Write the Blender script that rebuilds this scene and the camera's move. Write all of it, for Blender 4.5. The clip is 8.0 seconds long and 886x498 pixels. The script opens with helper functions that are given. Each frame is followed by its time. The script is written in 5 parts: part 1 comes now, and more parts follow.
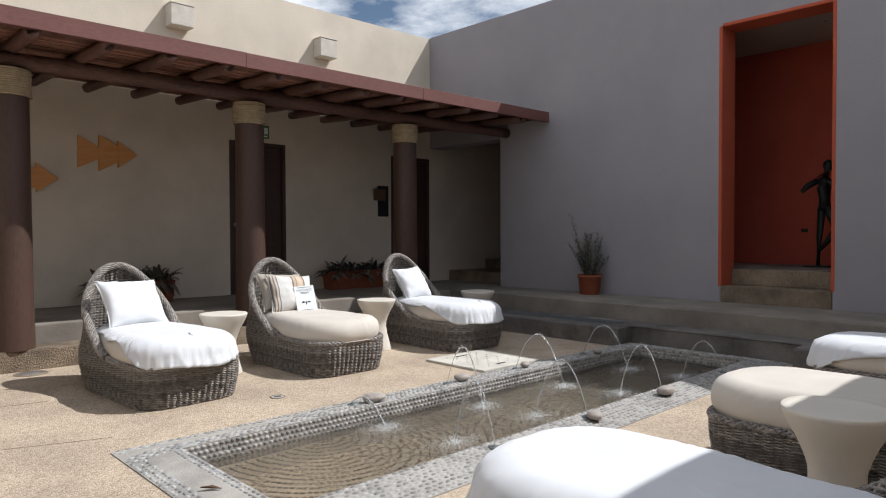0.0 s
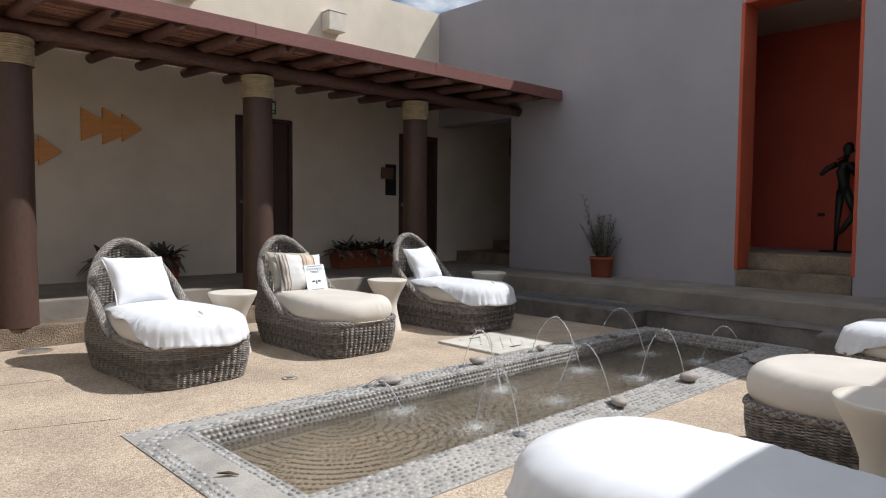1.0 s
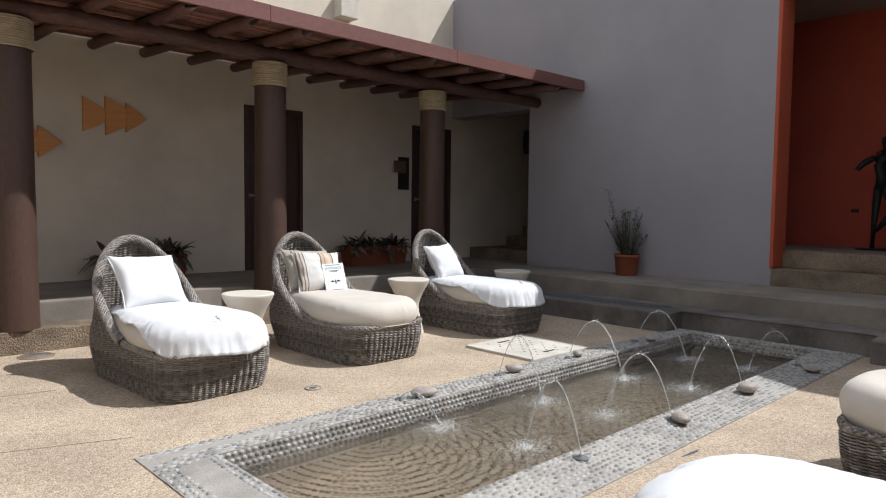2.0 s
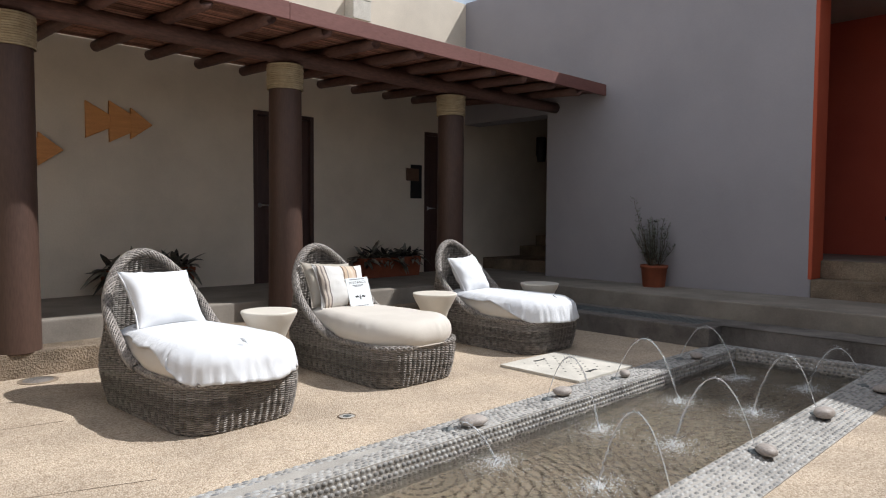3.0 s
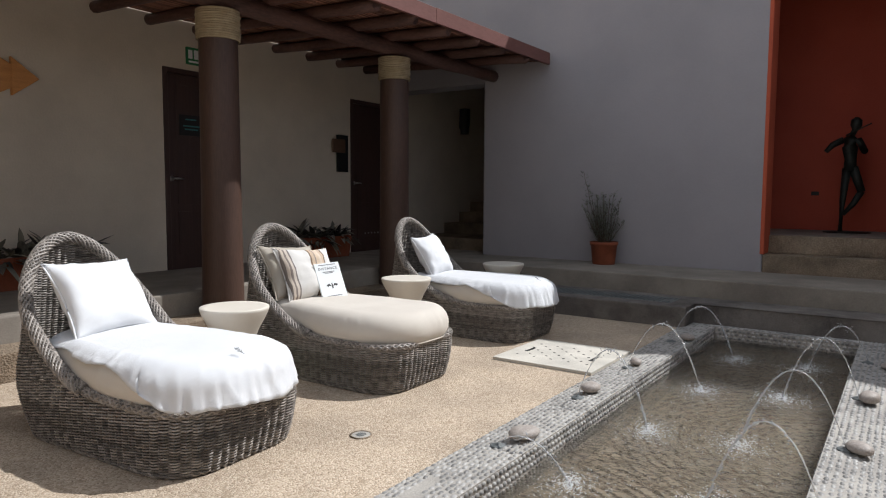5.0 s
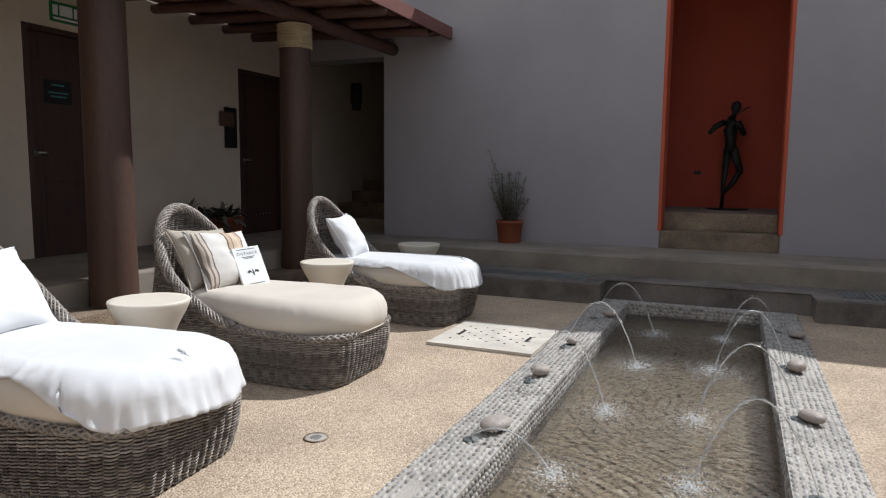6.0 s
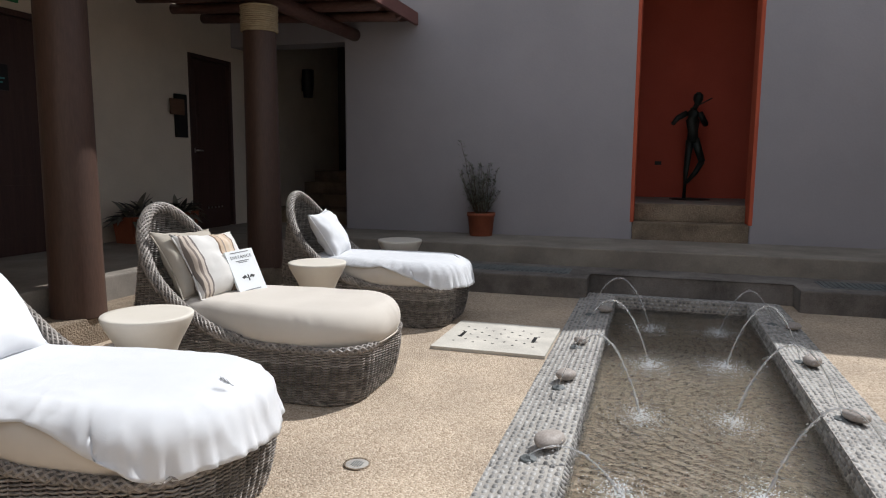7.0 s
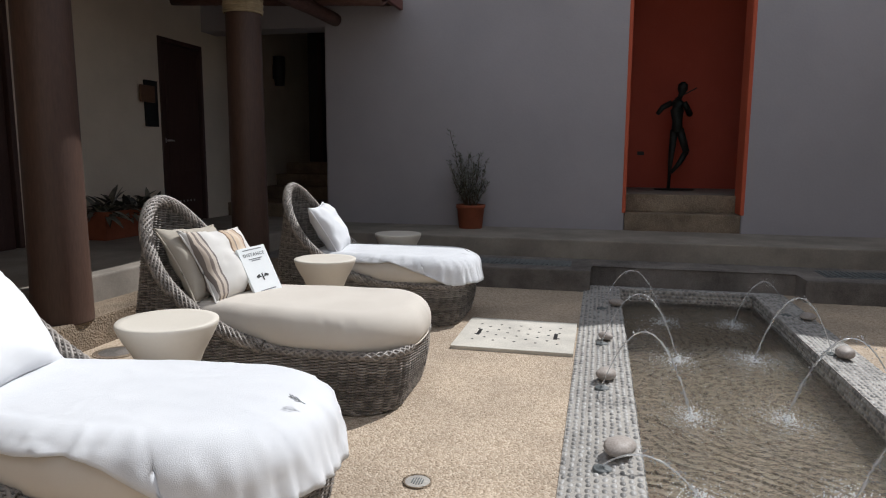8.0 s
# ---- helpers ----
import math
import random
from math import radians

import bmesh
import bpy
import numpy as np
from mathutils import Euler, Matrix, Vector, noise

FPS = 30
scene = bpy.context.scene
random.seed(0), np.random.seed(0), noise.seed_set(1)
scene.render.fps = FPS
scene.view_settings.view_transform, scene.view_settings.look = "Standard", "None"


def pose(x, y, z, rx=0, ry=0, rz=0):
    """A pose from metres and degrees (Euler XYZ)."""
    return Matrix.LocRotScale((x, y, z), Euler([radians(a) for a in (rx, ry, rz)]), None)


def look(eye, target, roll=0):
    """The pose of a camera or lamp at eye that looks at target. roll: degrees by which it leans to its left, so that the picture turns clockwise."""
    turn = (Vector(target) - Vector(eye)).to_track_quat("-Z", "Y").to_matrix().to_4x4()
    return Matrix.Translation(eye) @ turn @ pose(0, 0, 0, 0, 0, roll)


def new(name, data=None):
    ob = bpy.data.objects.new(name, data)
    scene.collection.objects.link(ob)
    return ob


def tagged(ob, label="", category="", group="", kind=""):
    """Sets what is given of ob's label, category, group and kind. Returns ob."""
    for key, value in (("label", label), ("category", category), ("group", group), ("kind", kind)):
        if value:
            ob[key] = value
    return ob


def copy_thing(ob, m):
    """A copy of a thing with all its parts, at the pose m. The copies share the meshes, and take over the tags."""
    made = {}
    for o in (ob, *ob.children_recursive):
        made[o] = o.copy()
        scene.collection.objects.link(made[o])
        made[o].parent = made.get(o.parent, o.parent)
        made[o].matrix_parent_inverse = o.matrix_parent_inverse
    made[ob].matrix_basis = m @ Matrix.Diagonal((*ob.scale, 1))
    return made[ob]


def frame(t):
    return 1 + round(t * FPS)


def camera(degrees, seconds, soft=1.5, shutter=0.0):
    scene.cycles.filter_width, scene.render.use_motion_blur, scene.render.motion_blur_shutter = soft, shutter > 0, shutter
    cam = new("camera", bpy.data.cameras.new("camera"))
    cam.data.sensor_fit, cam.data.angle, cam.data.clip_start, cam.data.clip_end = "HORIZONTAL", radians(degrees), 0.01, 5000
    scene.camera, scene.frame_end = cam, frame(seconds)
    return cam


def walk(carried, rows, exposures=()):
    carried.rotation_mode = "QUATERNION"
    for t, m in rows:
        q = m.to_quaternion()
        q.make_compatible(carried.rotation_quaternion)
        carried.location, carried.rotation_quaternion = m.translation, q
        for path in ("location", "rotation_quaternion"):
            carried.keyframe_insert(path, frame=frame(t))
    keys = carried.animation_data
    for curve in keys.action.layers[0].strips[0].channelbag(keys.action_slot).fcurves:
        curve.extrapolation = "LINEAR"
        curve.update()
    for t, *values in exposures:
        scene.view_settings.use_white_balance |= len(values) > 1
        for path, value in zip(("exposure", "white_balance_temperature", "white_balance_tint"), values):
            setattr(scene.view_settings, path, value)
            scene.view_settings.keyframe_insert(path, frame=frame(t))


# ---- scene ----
cam = camera(66.9, 8.0, soft=1.1)
PATH = [
    (0, (0.01, 0.375, 1.194), (1.388, 1.823, 1.148), -0.2),
    (0.5, (-0.004, 0.428, 1.18), (1.374, 1.875, 1.106), 0.6),
    (1, (0.024, 0.58, 1.178), (1.402, 2.027, 1.075), 0.5),
    (1.5, (0.068, 0.793, 1.184), (1.445, 2.238, 1.054), 0.7),
    (3, (0.137, 1.529, 1.194), (1.534, 2.957, 1.1), 0.4),
    (3.5, (0.14, 1.762, 1.17), (1.548, 3.179, 1.066), 0.3),
    (4, (0.09, 2.028, 1.179), (1.55, 3.389, 1.059), 0.3),
    (5.5, (0.103, 2.868, 1.174), (1.839, 3.842, 0.984), 0.4),
    (6, (0.107, 3.108, 1.161), (1.929, 3.903, 0.941), 0.5),
    (6.5, (0.153, 3.39, 1.187), (2.021, 4.063, 0.946), 0.4),
    (7, (0.161, 3.674, 1.202), (2.055, 4.263, 0.947), 0.4),
    (7.5, (0.17, 3.913, 1.199), (2.085, 4.423, 0.929), 0.3),
    (8, (0.275, 4.147, 1.183), (2.205, 4.596, 0.905), 0.3),
]
walk(cam, [(t, look(eye, target, roll)) for t, eye, target, roll in PATH],
     exposures=((0, 0.0, 6280, 10), (3, 0.08, 6280, 10), (4, 0.05, 6280, 10), (5.5, -0.06, 6280, 10), (6.5, -0.05, 6280, 10), (8, -0.20, 6280, 10)))

# ---- light ----
SUN = Vector((0.66, -0.47, 1.0)).normalized()
world = bpy.data.worlds.new("sky")
scene.world = world
world.use_nodes = True
wn, wl = world.node_tree.nodes, world.node_tree.links
wn.clear()
sky = wn.new("ShaderNodeTexSky")
sky.sky_type = "NISHITA"
sky.sun_disc = False
sky.sun_elevation = math.asin(SUN.z)
sky.sun_rotation = math.atan2(SUN.x, SUN.y)
cloud_xyz = wn.new("ShaderNodeTexCoord")
cloud_map = wn.new("ShaderNodeMapping")
cloud_map.inputs["Scale"].default_value = (2.2, 2.2, 6.0)
cloud = wn.new("ShaderNodeTexNoise")
cloud.inputs["Scale"].default_value = 2.6
cloud.inputs["Detail"].default_value = 7
cloud.inputs["Roughness"].default_value = 0.6
cloud_ramp = wn.new("ShaderNodeValToRGB")
cloud_ramp.color_ramp.elements[0].position = 0.36
cloud_ramp.color_ramp.elements[1].position = 0.60
cloud_mix = wn.new("ShaderNodeMixRGB")
cloud_mix.inputs[2].default_value = (12.6, 13.0, 13.6, 1)
sky_out = wn.new("ShaderNodeBackground")
sky_out.inputs[1].default_value = 0.076
world_out = wn.new("ShaderNodeOutputWorld")
wl.new(cloud_xyz.outputs["Generated"], cloud_map.inputs[0])
wl.new(cloud_map.outputs[0], cloud.inputs["Vector"])
wl.new(cloud.outputs[0], cloud_ramp.inputs[0])
wl.new(cloud_ramp.outputs[0], cloud_mix.inputs[0])
wl.new(sky.outputs[0], cloud_mix.inputs[1])
wl.new(cloud_mix.outputs[0], sky_out.inputs[0])
wl.new(sky_out.outputs[0], world_out.inputs[0])

sun = new("sun", bpy.data.lights.new("sun", "SUN"))
sun.data.energy = 4.6
sun.data.angle = radians(0.55)
sun.data.color = (1.0, 0.985, 0.96)
sun.matrix_world = look(SUN * 30, (0, 0, 0))


# ---- materials ----
def linked(tree, a, b):
    tree.links.new(a, b)


def material(name, dark, light, scale=6.0, rough=0.8, bump=0.3, grain=120.0, metal=0.0, spec=0.3,
             stretch=(1, 1, 1), big=0.5, deep=0.004, pieces=0.0, sheen=0.0, stain=0.0, stain_scale=1.3):
    """Base colour between dark and light by a coarse and a fine noise, with the fine one as relief."""
    m = bpy.data.materials.new(name)
    m.use_nodes = True
    t = m.node_tree
    n = t.nodes
    p = n["Principled BSDF"]
    xyz = n.new("ShaderNodeTexCoord")
    mp = n.new("ShaderNodeMapping")
    mp.inputs["Scale"].default_value = stretch
    coarse = n.new("ShaderNodeTexNoise")
    coarse.inputs["Scale"].default_value = scale
    coarse.inputs["Detail"].default_value = 5
    fine = n.new("ShaderNodeTexNoise")
    fine.inputs["Scale"].default_value = grain
    fine.inputs["Detail"].default_value = 3
    add = n.new("ShaderNodeMath")
    add.operation = "MULTIPLY_ADD"
    add.inputs[1].default_value = big
    fine_part = n.new("ShaderNodeMath")
    fine_part.operation = "MULTIPLY"
    fine_part.inputs[1].default_value = 1.0 - big
    ramp = n.new("ShaderNodeValToRGB")
    ramp.color_ramp.elements[0].position = 0.32
    ramp.color_ramp.elements[1].position = 0.68
    ramp.color_ramp.elements[0].color = (*dark, 1)
    ramp.color_ramp.elements[1].color = (*light, 1)
    bm_node = n.new("ShaderNodeBump")
    bm_node.inputs["Strength"].default_value = bump
    bm_node.inputs["Distance"].default_value = deep
    linked(t, xyz.outputs["Object"], mp.inputs[0])
    for tex in (coarse, fine):
        linked(t, mp.outputs[0], tex.inputs["Vector"])
    linked(t, fine.outputs[0], fine_part.inputs[0])
    linked(t, coarse.outputs[0], add.inputs[0])
    linked(t, fine_part.outputs[0], add.inputs[2])
    fac = add.outputs[0]
    if pieces:
        info = n.new("ShaderNodeNewGeometry")
        shift = n.new("ShaderNodeMath")
        shift.operation = "MULTIPLY_ADD"
        shift.inputs[1].default_value = pieces
        sub = n.new("ShaderNodeMath")
        sub.operation = "SUBTRACT"
        sub.inputs[1].default_value = pieces / 2
        linked(t, info.outputs["Random Per Island"], shift.inputs[0])
        linked(t, fac, sub.inputs[0])
        linked(t, sub.outputs[0], shift.inputs[2])
        fac = shift.outputs[0]
    linked(t, fac, ramp.inputs[0])
    colour = ramp.outputs[0]
    if stain:
        patch = n.new("ShaderNodeTexNoise")
        patch.inputs["Scale"].default_value = stain_scale
        patch.inputs["Detail"].default_value = 8
        patch.inputs["Roughness"].default_value = 0.7
        edge = n.new("ShaderNodeValToRGB")
        edge.color_ramp.elements[0].position = 0.38
        edge.color_ramp.elements[1].position = 0.58
        lo = 1.0 - stain
        edge.color_ramp.elements[0].color = (lo, lo, lo * 1.01, 1)
        edge.color_ramp.elements[1].color = (1, 1, 1, 1)
        mul = n.new("ShaderNodeMixRGB")
        mul.blend_type = "MULTIPLY"
        mul.inputs[0].default_value = 1.0
        linked(t, xyz.outputs["Object"], patch.inputs["Vector"])
        linked(t, patch.outputs[0], edge.inputs[0])
        linked(t, colour, mul.inputs[1])
        linked(t, edge.outputs[0], mul.inputs[2])
        colour = mul.outputs[0]
    linked(t, colour, p.inputs["Base Color"])
    linked(t, fine.outputs[0], bm_node.inputs["Height"])
    linked(t, bm_node.outputs[0], p.inputs["Normal"])
    p.inputs["Roughness"].default_value = rough
    p.inputs["Metallic"].default_value = metal
    p.inputs["Specular IOR Level"].default_value = spec
    p.inputs["Sheen Weight"].default_value = sheen
    return m


STUCCO = material("taupe_stucco", (0.615, 0.543, 0.446), (0.685, 0.607, 0.504), 1.6, 0.9, 0.35, 55, big=0.75, deep=0.006, spec=0.15, stain=0.07, stain_scale=0.8)
STUCCO_E = material("grey_taupe_stucco", (0.312, 0.297, 0.313), (0.340, 0.321, 0.338), 1.2, 0.9, 0.22, 45, big=0.75, deep=0.006, spec=0.15, stain=0.04, stain_scale=0.6)
ORANGE = material("orange_stucco", (0.41, 0.088, 0.048), (0.49, 0.11, 0.058), 2.0, 0.85, 0.3, 60, big=0.7, spec=0.15)
RED = material("red_stucco", (0.41, 0.082, 0.056), (0.50, 0.105, 0.07), 1.5, 0.85, 0.3, 60, big=0.75, spec=0.15)
CONCRETE = material("washed_concrete", (0.175, 0.130, 0.092), (0.385, 0.305, 0.222), 3.5, 0.9, 1.0, 75, big=0.5, deep=0.02, spec=0.2, stain=0.4, stain_scale=2.2)
# stained concrete again, greyed and darkened to hold the east step's bluish shade
GREYSTEP = material("stained_shade_grey_concrete", (0.115, 0.100, 0.090), (0.275, 0.248, 0.224), 3.0, 0.85, 0.8, 140, big=0.55, deep=0.008, spec=0.25, stain=0.45, stain_scale=1.8)
FLOORING = material("worn_concrete", (0.205, 0.178, 0.150), (0.32, 0.284, 0.242), 2.4, 0.7, 0.35, 90, big=0.7, deep=0.003, spec=0.3, stain=0.25)
PLASTER_IN = material("plaster_ceiling", (0.42, 0.38, 0.34), (0.48, 0.44, 0.40), 2.0, 0.9, 0.2, 60)
BROWN = material("brown_paint", (0.056, 0.031, 0.023), (0.094, 0.053, 0.039), 4.0, 0.5, 0.25, 90, stretch=(1, 1, 0.15), spec=0.4)
BEAMS = material("stained_logs", (0.055, 0.028, 0.023), (0.16, 0.083, 0.066), 5.0, 0.6, 0.5, 60, stretch=(0.25, 1, 1), spec=0.35)
RAFTERS = material("stained_rafters", (0.055, 0.028, 0.023), (0.16, 0.083, 0.066), 5.0, 0.6, 0.5, 60, stretch=(1, 0.25, 1), spec=0.35)
FASCIA = material("fascia_paint", (0.145, 0.062, 0.052), (0.20, 0.088, 0.075), 3.0, 0.6, 0.3, 70, stretch=(0.3, 1, 1), spec=0.3)
REEDS = material("cane_rods", (0.11, 0.05, 0.035), (0.36, 0.175, 0.12), 8.0, 0.7, 0.4, 80, pieces=0.5)
ROPE = material("sisal_rope", (0.29, 0.225, 0.135), (0.50, 0.41, 0.275), 14.0, 0.9, 0.7, 220, deep=0.004, spec=0.1)
DOORWOOD = material("dark_door_wood", (0.040, 0.021, 0.018), (0.075, 0.040, 0.033), 5.0, 0.5, 0.3, 80, stretch=(6, 1, 0.3), spec=0.4)
STEEL = material("brushed_steel", (0.5, 0.5, 0.5), (0.65, 0.65, 0.63), 10, 0.3, 0.05, 100, metal=1.0)
BLACK = material("black_plate", (0.012, 0.012, 0.013), (0.022, 0.021, 0.021), 8, 0.45, 0.1, 90)
WOODPLATE = material("brown_wood_plate", (0.10, 0.055, 0.035), (0.17, 0.095, 0.06), 5, 0.6, 0.3, 90, stretch=(1, 1, 6))
FISHWOOD = material("orange_varnished_wood", (0.50, 0.215, 0.065), (0.70, 0.33, 0.105), 4, 0.5, 0.2, 60, stretch=(1, 1, 7), spec=0.4)
TERRACOTTA = material("terracotta", (0.20, 0.060, 0.032), (0.29, 0.090, 0.048), 7, 0.8, 0.3, 90, spec=0.2)
SOIL = material("soil", (0.02, 0.014, 0.01), (0.06, 0.04, 0.028), 30, 0.95, 0.8, 90)
SHRUB = material("grey_green_leaf", (0.08, 0.09, 0.07), (0.22, 0.235, 0.19), 20, 0.6, 0.2, 60, pieces=0.6)
STEM = material("twig", (0.06, 0.045, 0.03), (0.13, 0.10, 0.07), 20, 0.8, 0.3, 60)
OYSTER = material("purple_green_leaf", (0.040, 0.036, 0.032), (0.21, 0.20, 0.16), 12, 0.5, 0.2, 60, pieces=0.7)
PALM = material("palm_leaf", (0.04, 0.07, 0.02), (0.10, 0.15, 0.05), 12, 0.5, 0.2, 60, pieces=0.5)
WICKER = material("grey_wicker", (0.085, 0.073, 0.064), (0.36, 0.322, 0.288), 26, 0.38, 0.3, 160, pieces=0.3, spec=0.5, big=0.6)
CREAM = material("cream_canvas", (0.56, 0.51, 0.45), (0.645, 0.595, 0.53), 4, 0.9, 0.25, 500, big=0.7, deep=0.001, spec=0.1, sheen=0.1)
TERRY = material("white_terry", (0.66, 0.67, 0.695), (0.74, 0.75, 0.77), 5, 0.95, 0.7, 420, big=0.6, deep=0.0018, spec=0.05, sheen=0.3)
LINEN = material("white_linen", (0.68, 0.69, 0.71), (0.745, 0.755, 0.775), 5, 0.9, 0.3, 400, big=0.7, deep=0.001, spec=0.08)
BEIGE = material("beige_linen", (0.37, 0.33, 0.275), (0.46, 0.42, 0.36), 6, 0.9, 0.4, 400, deep=0.001, spec=0.08)
TABLETOP = material("cream_fibreglass", (0.65, 0.60, 0.52), (0.72, 0.67, 0.59), 3, 0.5, 0.08, 60, big=0.8, spec=0.35)
PAPER = material("white_cover", (0.74, 0.77, 0.78), (0.80, 0.82, 0.83), 5, 0.5, 0.05, 100)
INK = material("dark_ink", (0.03, 0.03, 0.032), (0.06, 0.06, 0.06), 20, 0.6, 0.05, 100)
GREYINK = material("grey_ink", (0.16, 0.17, 0.18), (0.24, 0.25, 0.26), 20, 0.6, 0.05, 100)
GREEN = material("green_sign", (0.02, 0.16, 0.06), (0.03, 0.20, 0.08), 5, 0.4, 0.05, 100)
TEAL = material("teal_ink", (0.05, 0.20, 0.20), (0.07, 0.25, 0.25), 5, 0.5, 0.05, 100)
SLAB = material("white_cover_slab", (0.50, 0.47, 0.41), (0.64, 0.60, 0.53), 5, 0.8, 0.4, 120, spec=0.2, stain=0.15, stain_scale=3)
GRATE = material("grate_plastic", (0.09, 0.10, 0.10), (0.17, 0.18, 0.18), 7, 0.6, 0.2, 100)
VENTSTONE = material("pale_limestone", (0.50, 0.46, 0.40), (0.66, 0.62, 0.55), 9, 0.9, 0.6, 70, deep=0.006)
MORTAR = material("grey_mortar", (0.325, 0.301, 0.270), (0.465, 0.434, 0.392), 3, 0.7, 0.5, 120, deep=0.004, stain=0.25, stain_scale=2.5)
PEBBLE = material("grey_pebble", (0.20, 0.194, 0.184), (0.38, 0.368, 0.35), 5, 0.45, 0.1, 200, pieces=0.9, big=0.8, spec=0.35)
BEDPEBBLE = material("brown_bed_pebble", (0.085, 0.068, 0.048), (0.18, 0.148, 0.106), 5, 0.5, 0.1, 200, pieces=0.5, big=0.8)
BEDMORTAR = material("brown_bed_mortar", (0.36, 0.30, 0.225), (0.50, 0.42, 0.32), 6, 0.8, 0.4, 90)
# wide tone range from pebble to pebble imitates caustic mottling under stirred water
MOTTLEPEBBLE = material("caustic_mottled_bed_pebble", (0.055, 0.046, 0.035), (0.36, 0.31, 0.25), 5, 0.6, 0.1, 200, pieces=1.3, big=0.8)
ROCK = material("smooth_river_stone", (0.25, 0.215, 0.19), (0.45, 0.40, 0.36), 14, 0.55, 0.25, 120, spec=0.35)
BRONZE = material("dark_bronze", (0.018, 0.021, 0.020), (0.045, 0.05, 0.046), 9, 0.5, 0.3, 60, metal=0.5)
GRIT = material("tan_grit", (0.26, 0.195, 0.135), (0.52, 0.43, 0.33), 5, 0.85, 0.1, 100, pieces=0.9, big=0.8)
LEAFDRY = material("dry_leaf", (0.07, 0.04, 0.022), (0.16, 0.10, 0.06), 20, 0.8, 0.3, 60)
# near-black base colour that stands in for the dimness of unlit interiors
DARKROOM = material("interior_dimness", (0.05, 0.045, 0.045), (0.08, 0.07, 0.068), 3, 0.8, 0.1, 60)


def gravel_material():
    m = bpy.data.materials.new("washed_sand_gravel")
    m.use_nodes = True
    t = m.node_tree
    n = t.nodes
    p = n["Principled BSDF"]
    xyz = n.new("ShaderNodeTexCoord")
    grit = n.new("ShaderNodeTexVoronoi")
    grit.inputs["Scale"].default_value = 108
    grit.inputs["Randomness"].default_value = 1.0
    stain = n.new("ShaderNodeTexNoise")
    stain.inputs["Scale"].default_value = 1.7
    stain.inputs["Detail"].default_value = 6
    ramp = n.new("ShaderNodeValToRGB")
    ramp.color_ramp.elements[0].color = (0.36, 0.28, 0.203, 1)
    ramp.color_ramp.elements[1].color = (0.60, 0.50, 0.394, 1)
    e = ramp.color_ramp.elements.new(0.5)
    e.color = (0.495, 0.400, 0.305, 1)
    split = n.new("ShaderNodeSeparateColor")
    soft = n.new("ShaderNodeMixRGB")
    soft.blend_type = "MULTIPLY"
    soft.inputs[0].default_value = 1.0
    shade = n.new("ShaderNodeValToRGB")
    shade.color_ramp.elements[0].position = 0.35
    shade.color_ramp.elements[0].color = (0.80, 0.79, 0.78, 1)
    shade.color_ramp.elements[1].position = 0.65
    shade.color_ramp.elements[1].color = (1.06, 1.05, 1.03, 1)
    bump = n.new("ShaderNodeBump")
    bump.inputs["Strength"].default_value = 0.8
    bump.inputs["Distance"].default_value = 0.0065
    bump.invert = True
    linked(t, xyz.outputs["Object"], grit.inputs["Vector"])
    linked(t, xyz.outputs["Object"], stain.inputs["Vector"])
    linked(t, grit.outputs["Color"], split.inputs[0])
    linked(t, split.outputs[0], ramp.inputs[0])
    linked(t, ramp.outputs[0], soft.inputs[1])
    linked(t, stain.outputs[0], shade.inputs[0])
    linked(t, shade.outputs[0], soft.inputs[2])
    linked(t, soft.outputs[0], p.inputs["Base Color"])
    linked(t, grit.outputs["Distance"], bump.inputs["Height"])
    linked(t, bump.outputs[0], p.inputs["Normal"])
    p.inputs["Roughness"].default_value = 0.9
    p.inputs["Specular IOR Level"].default_value = 0.2
    return m


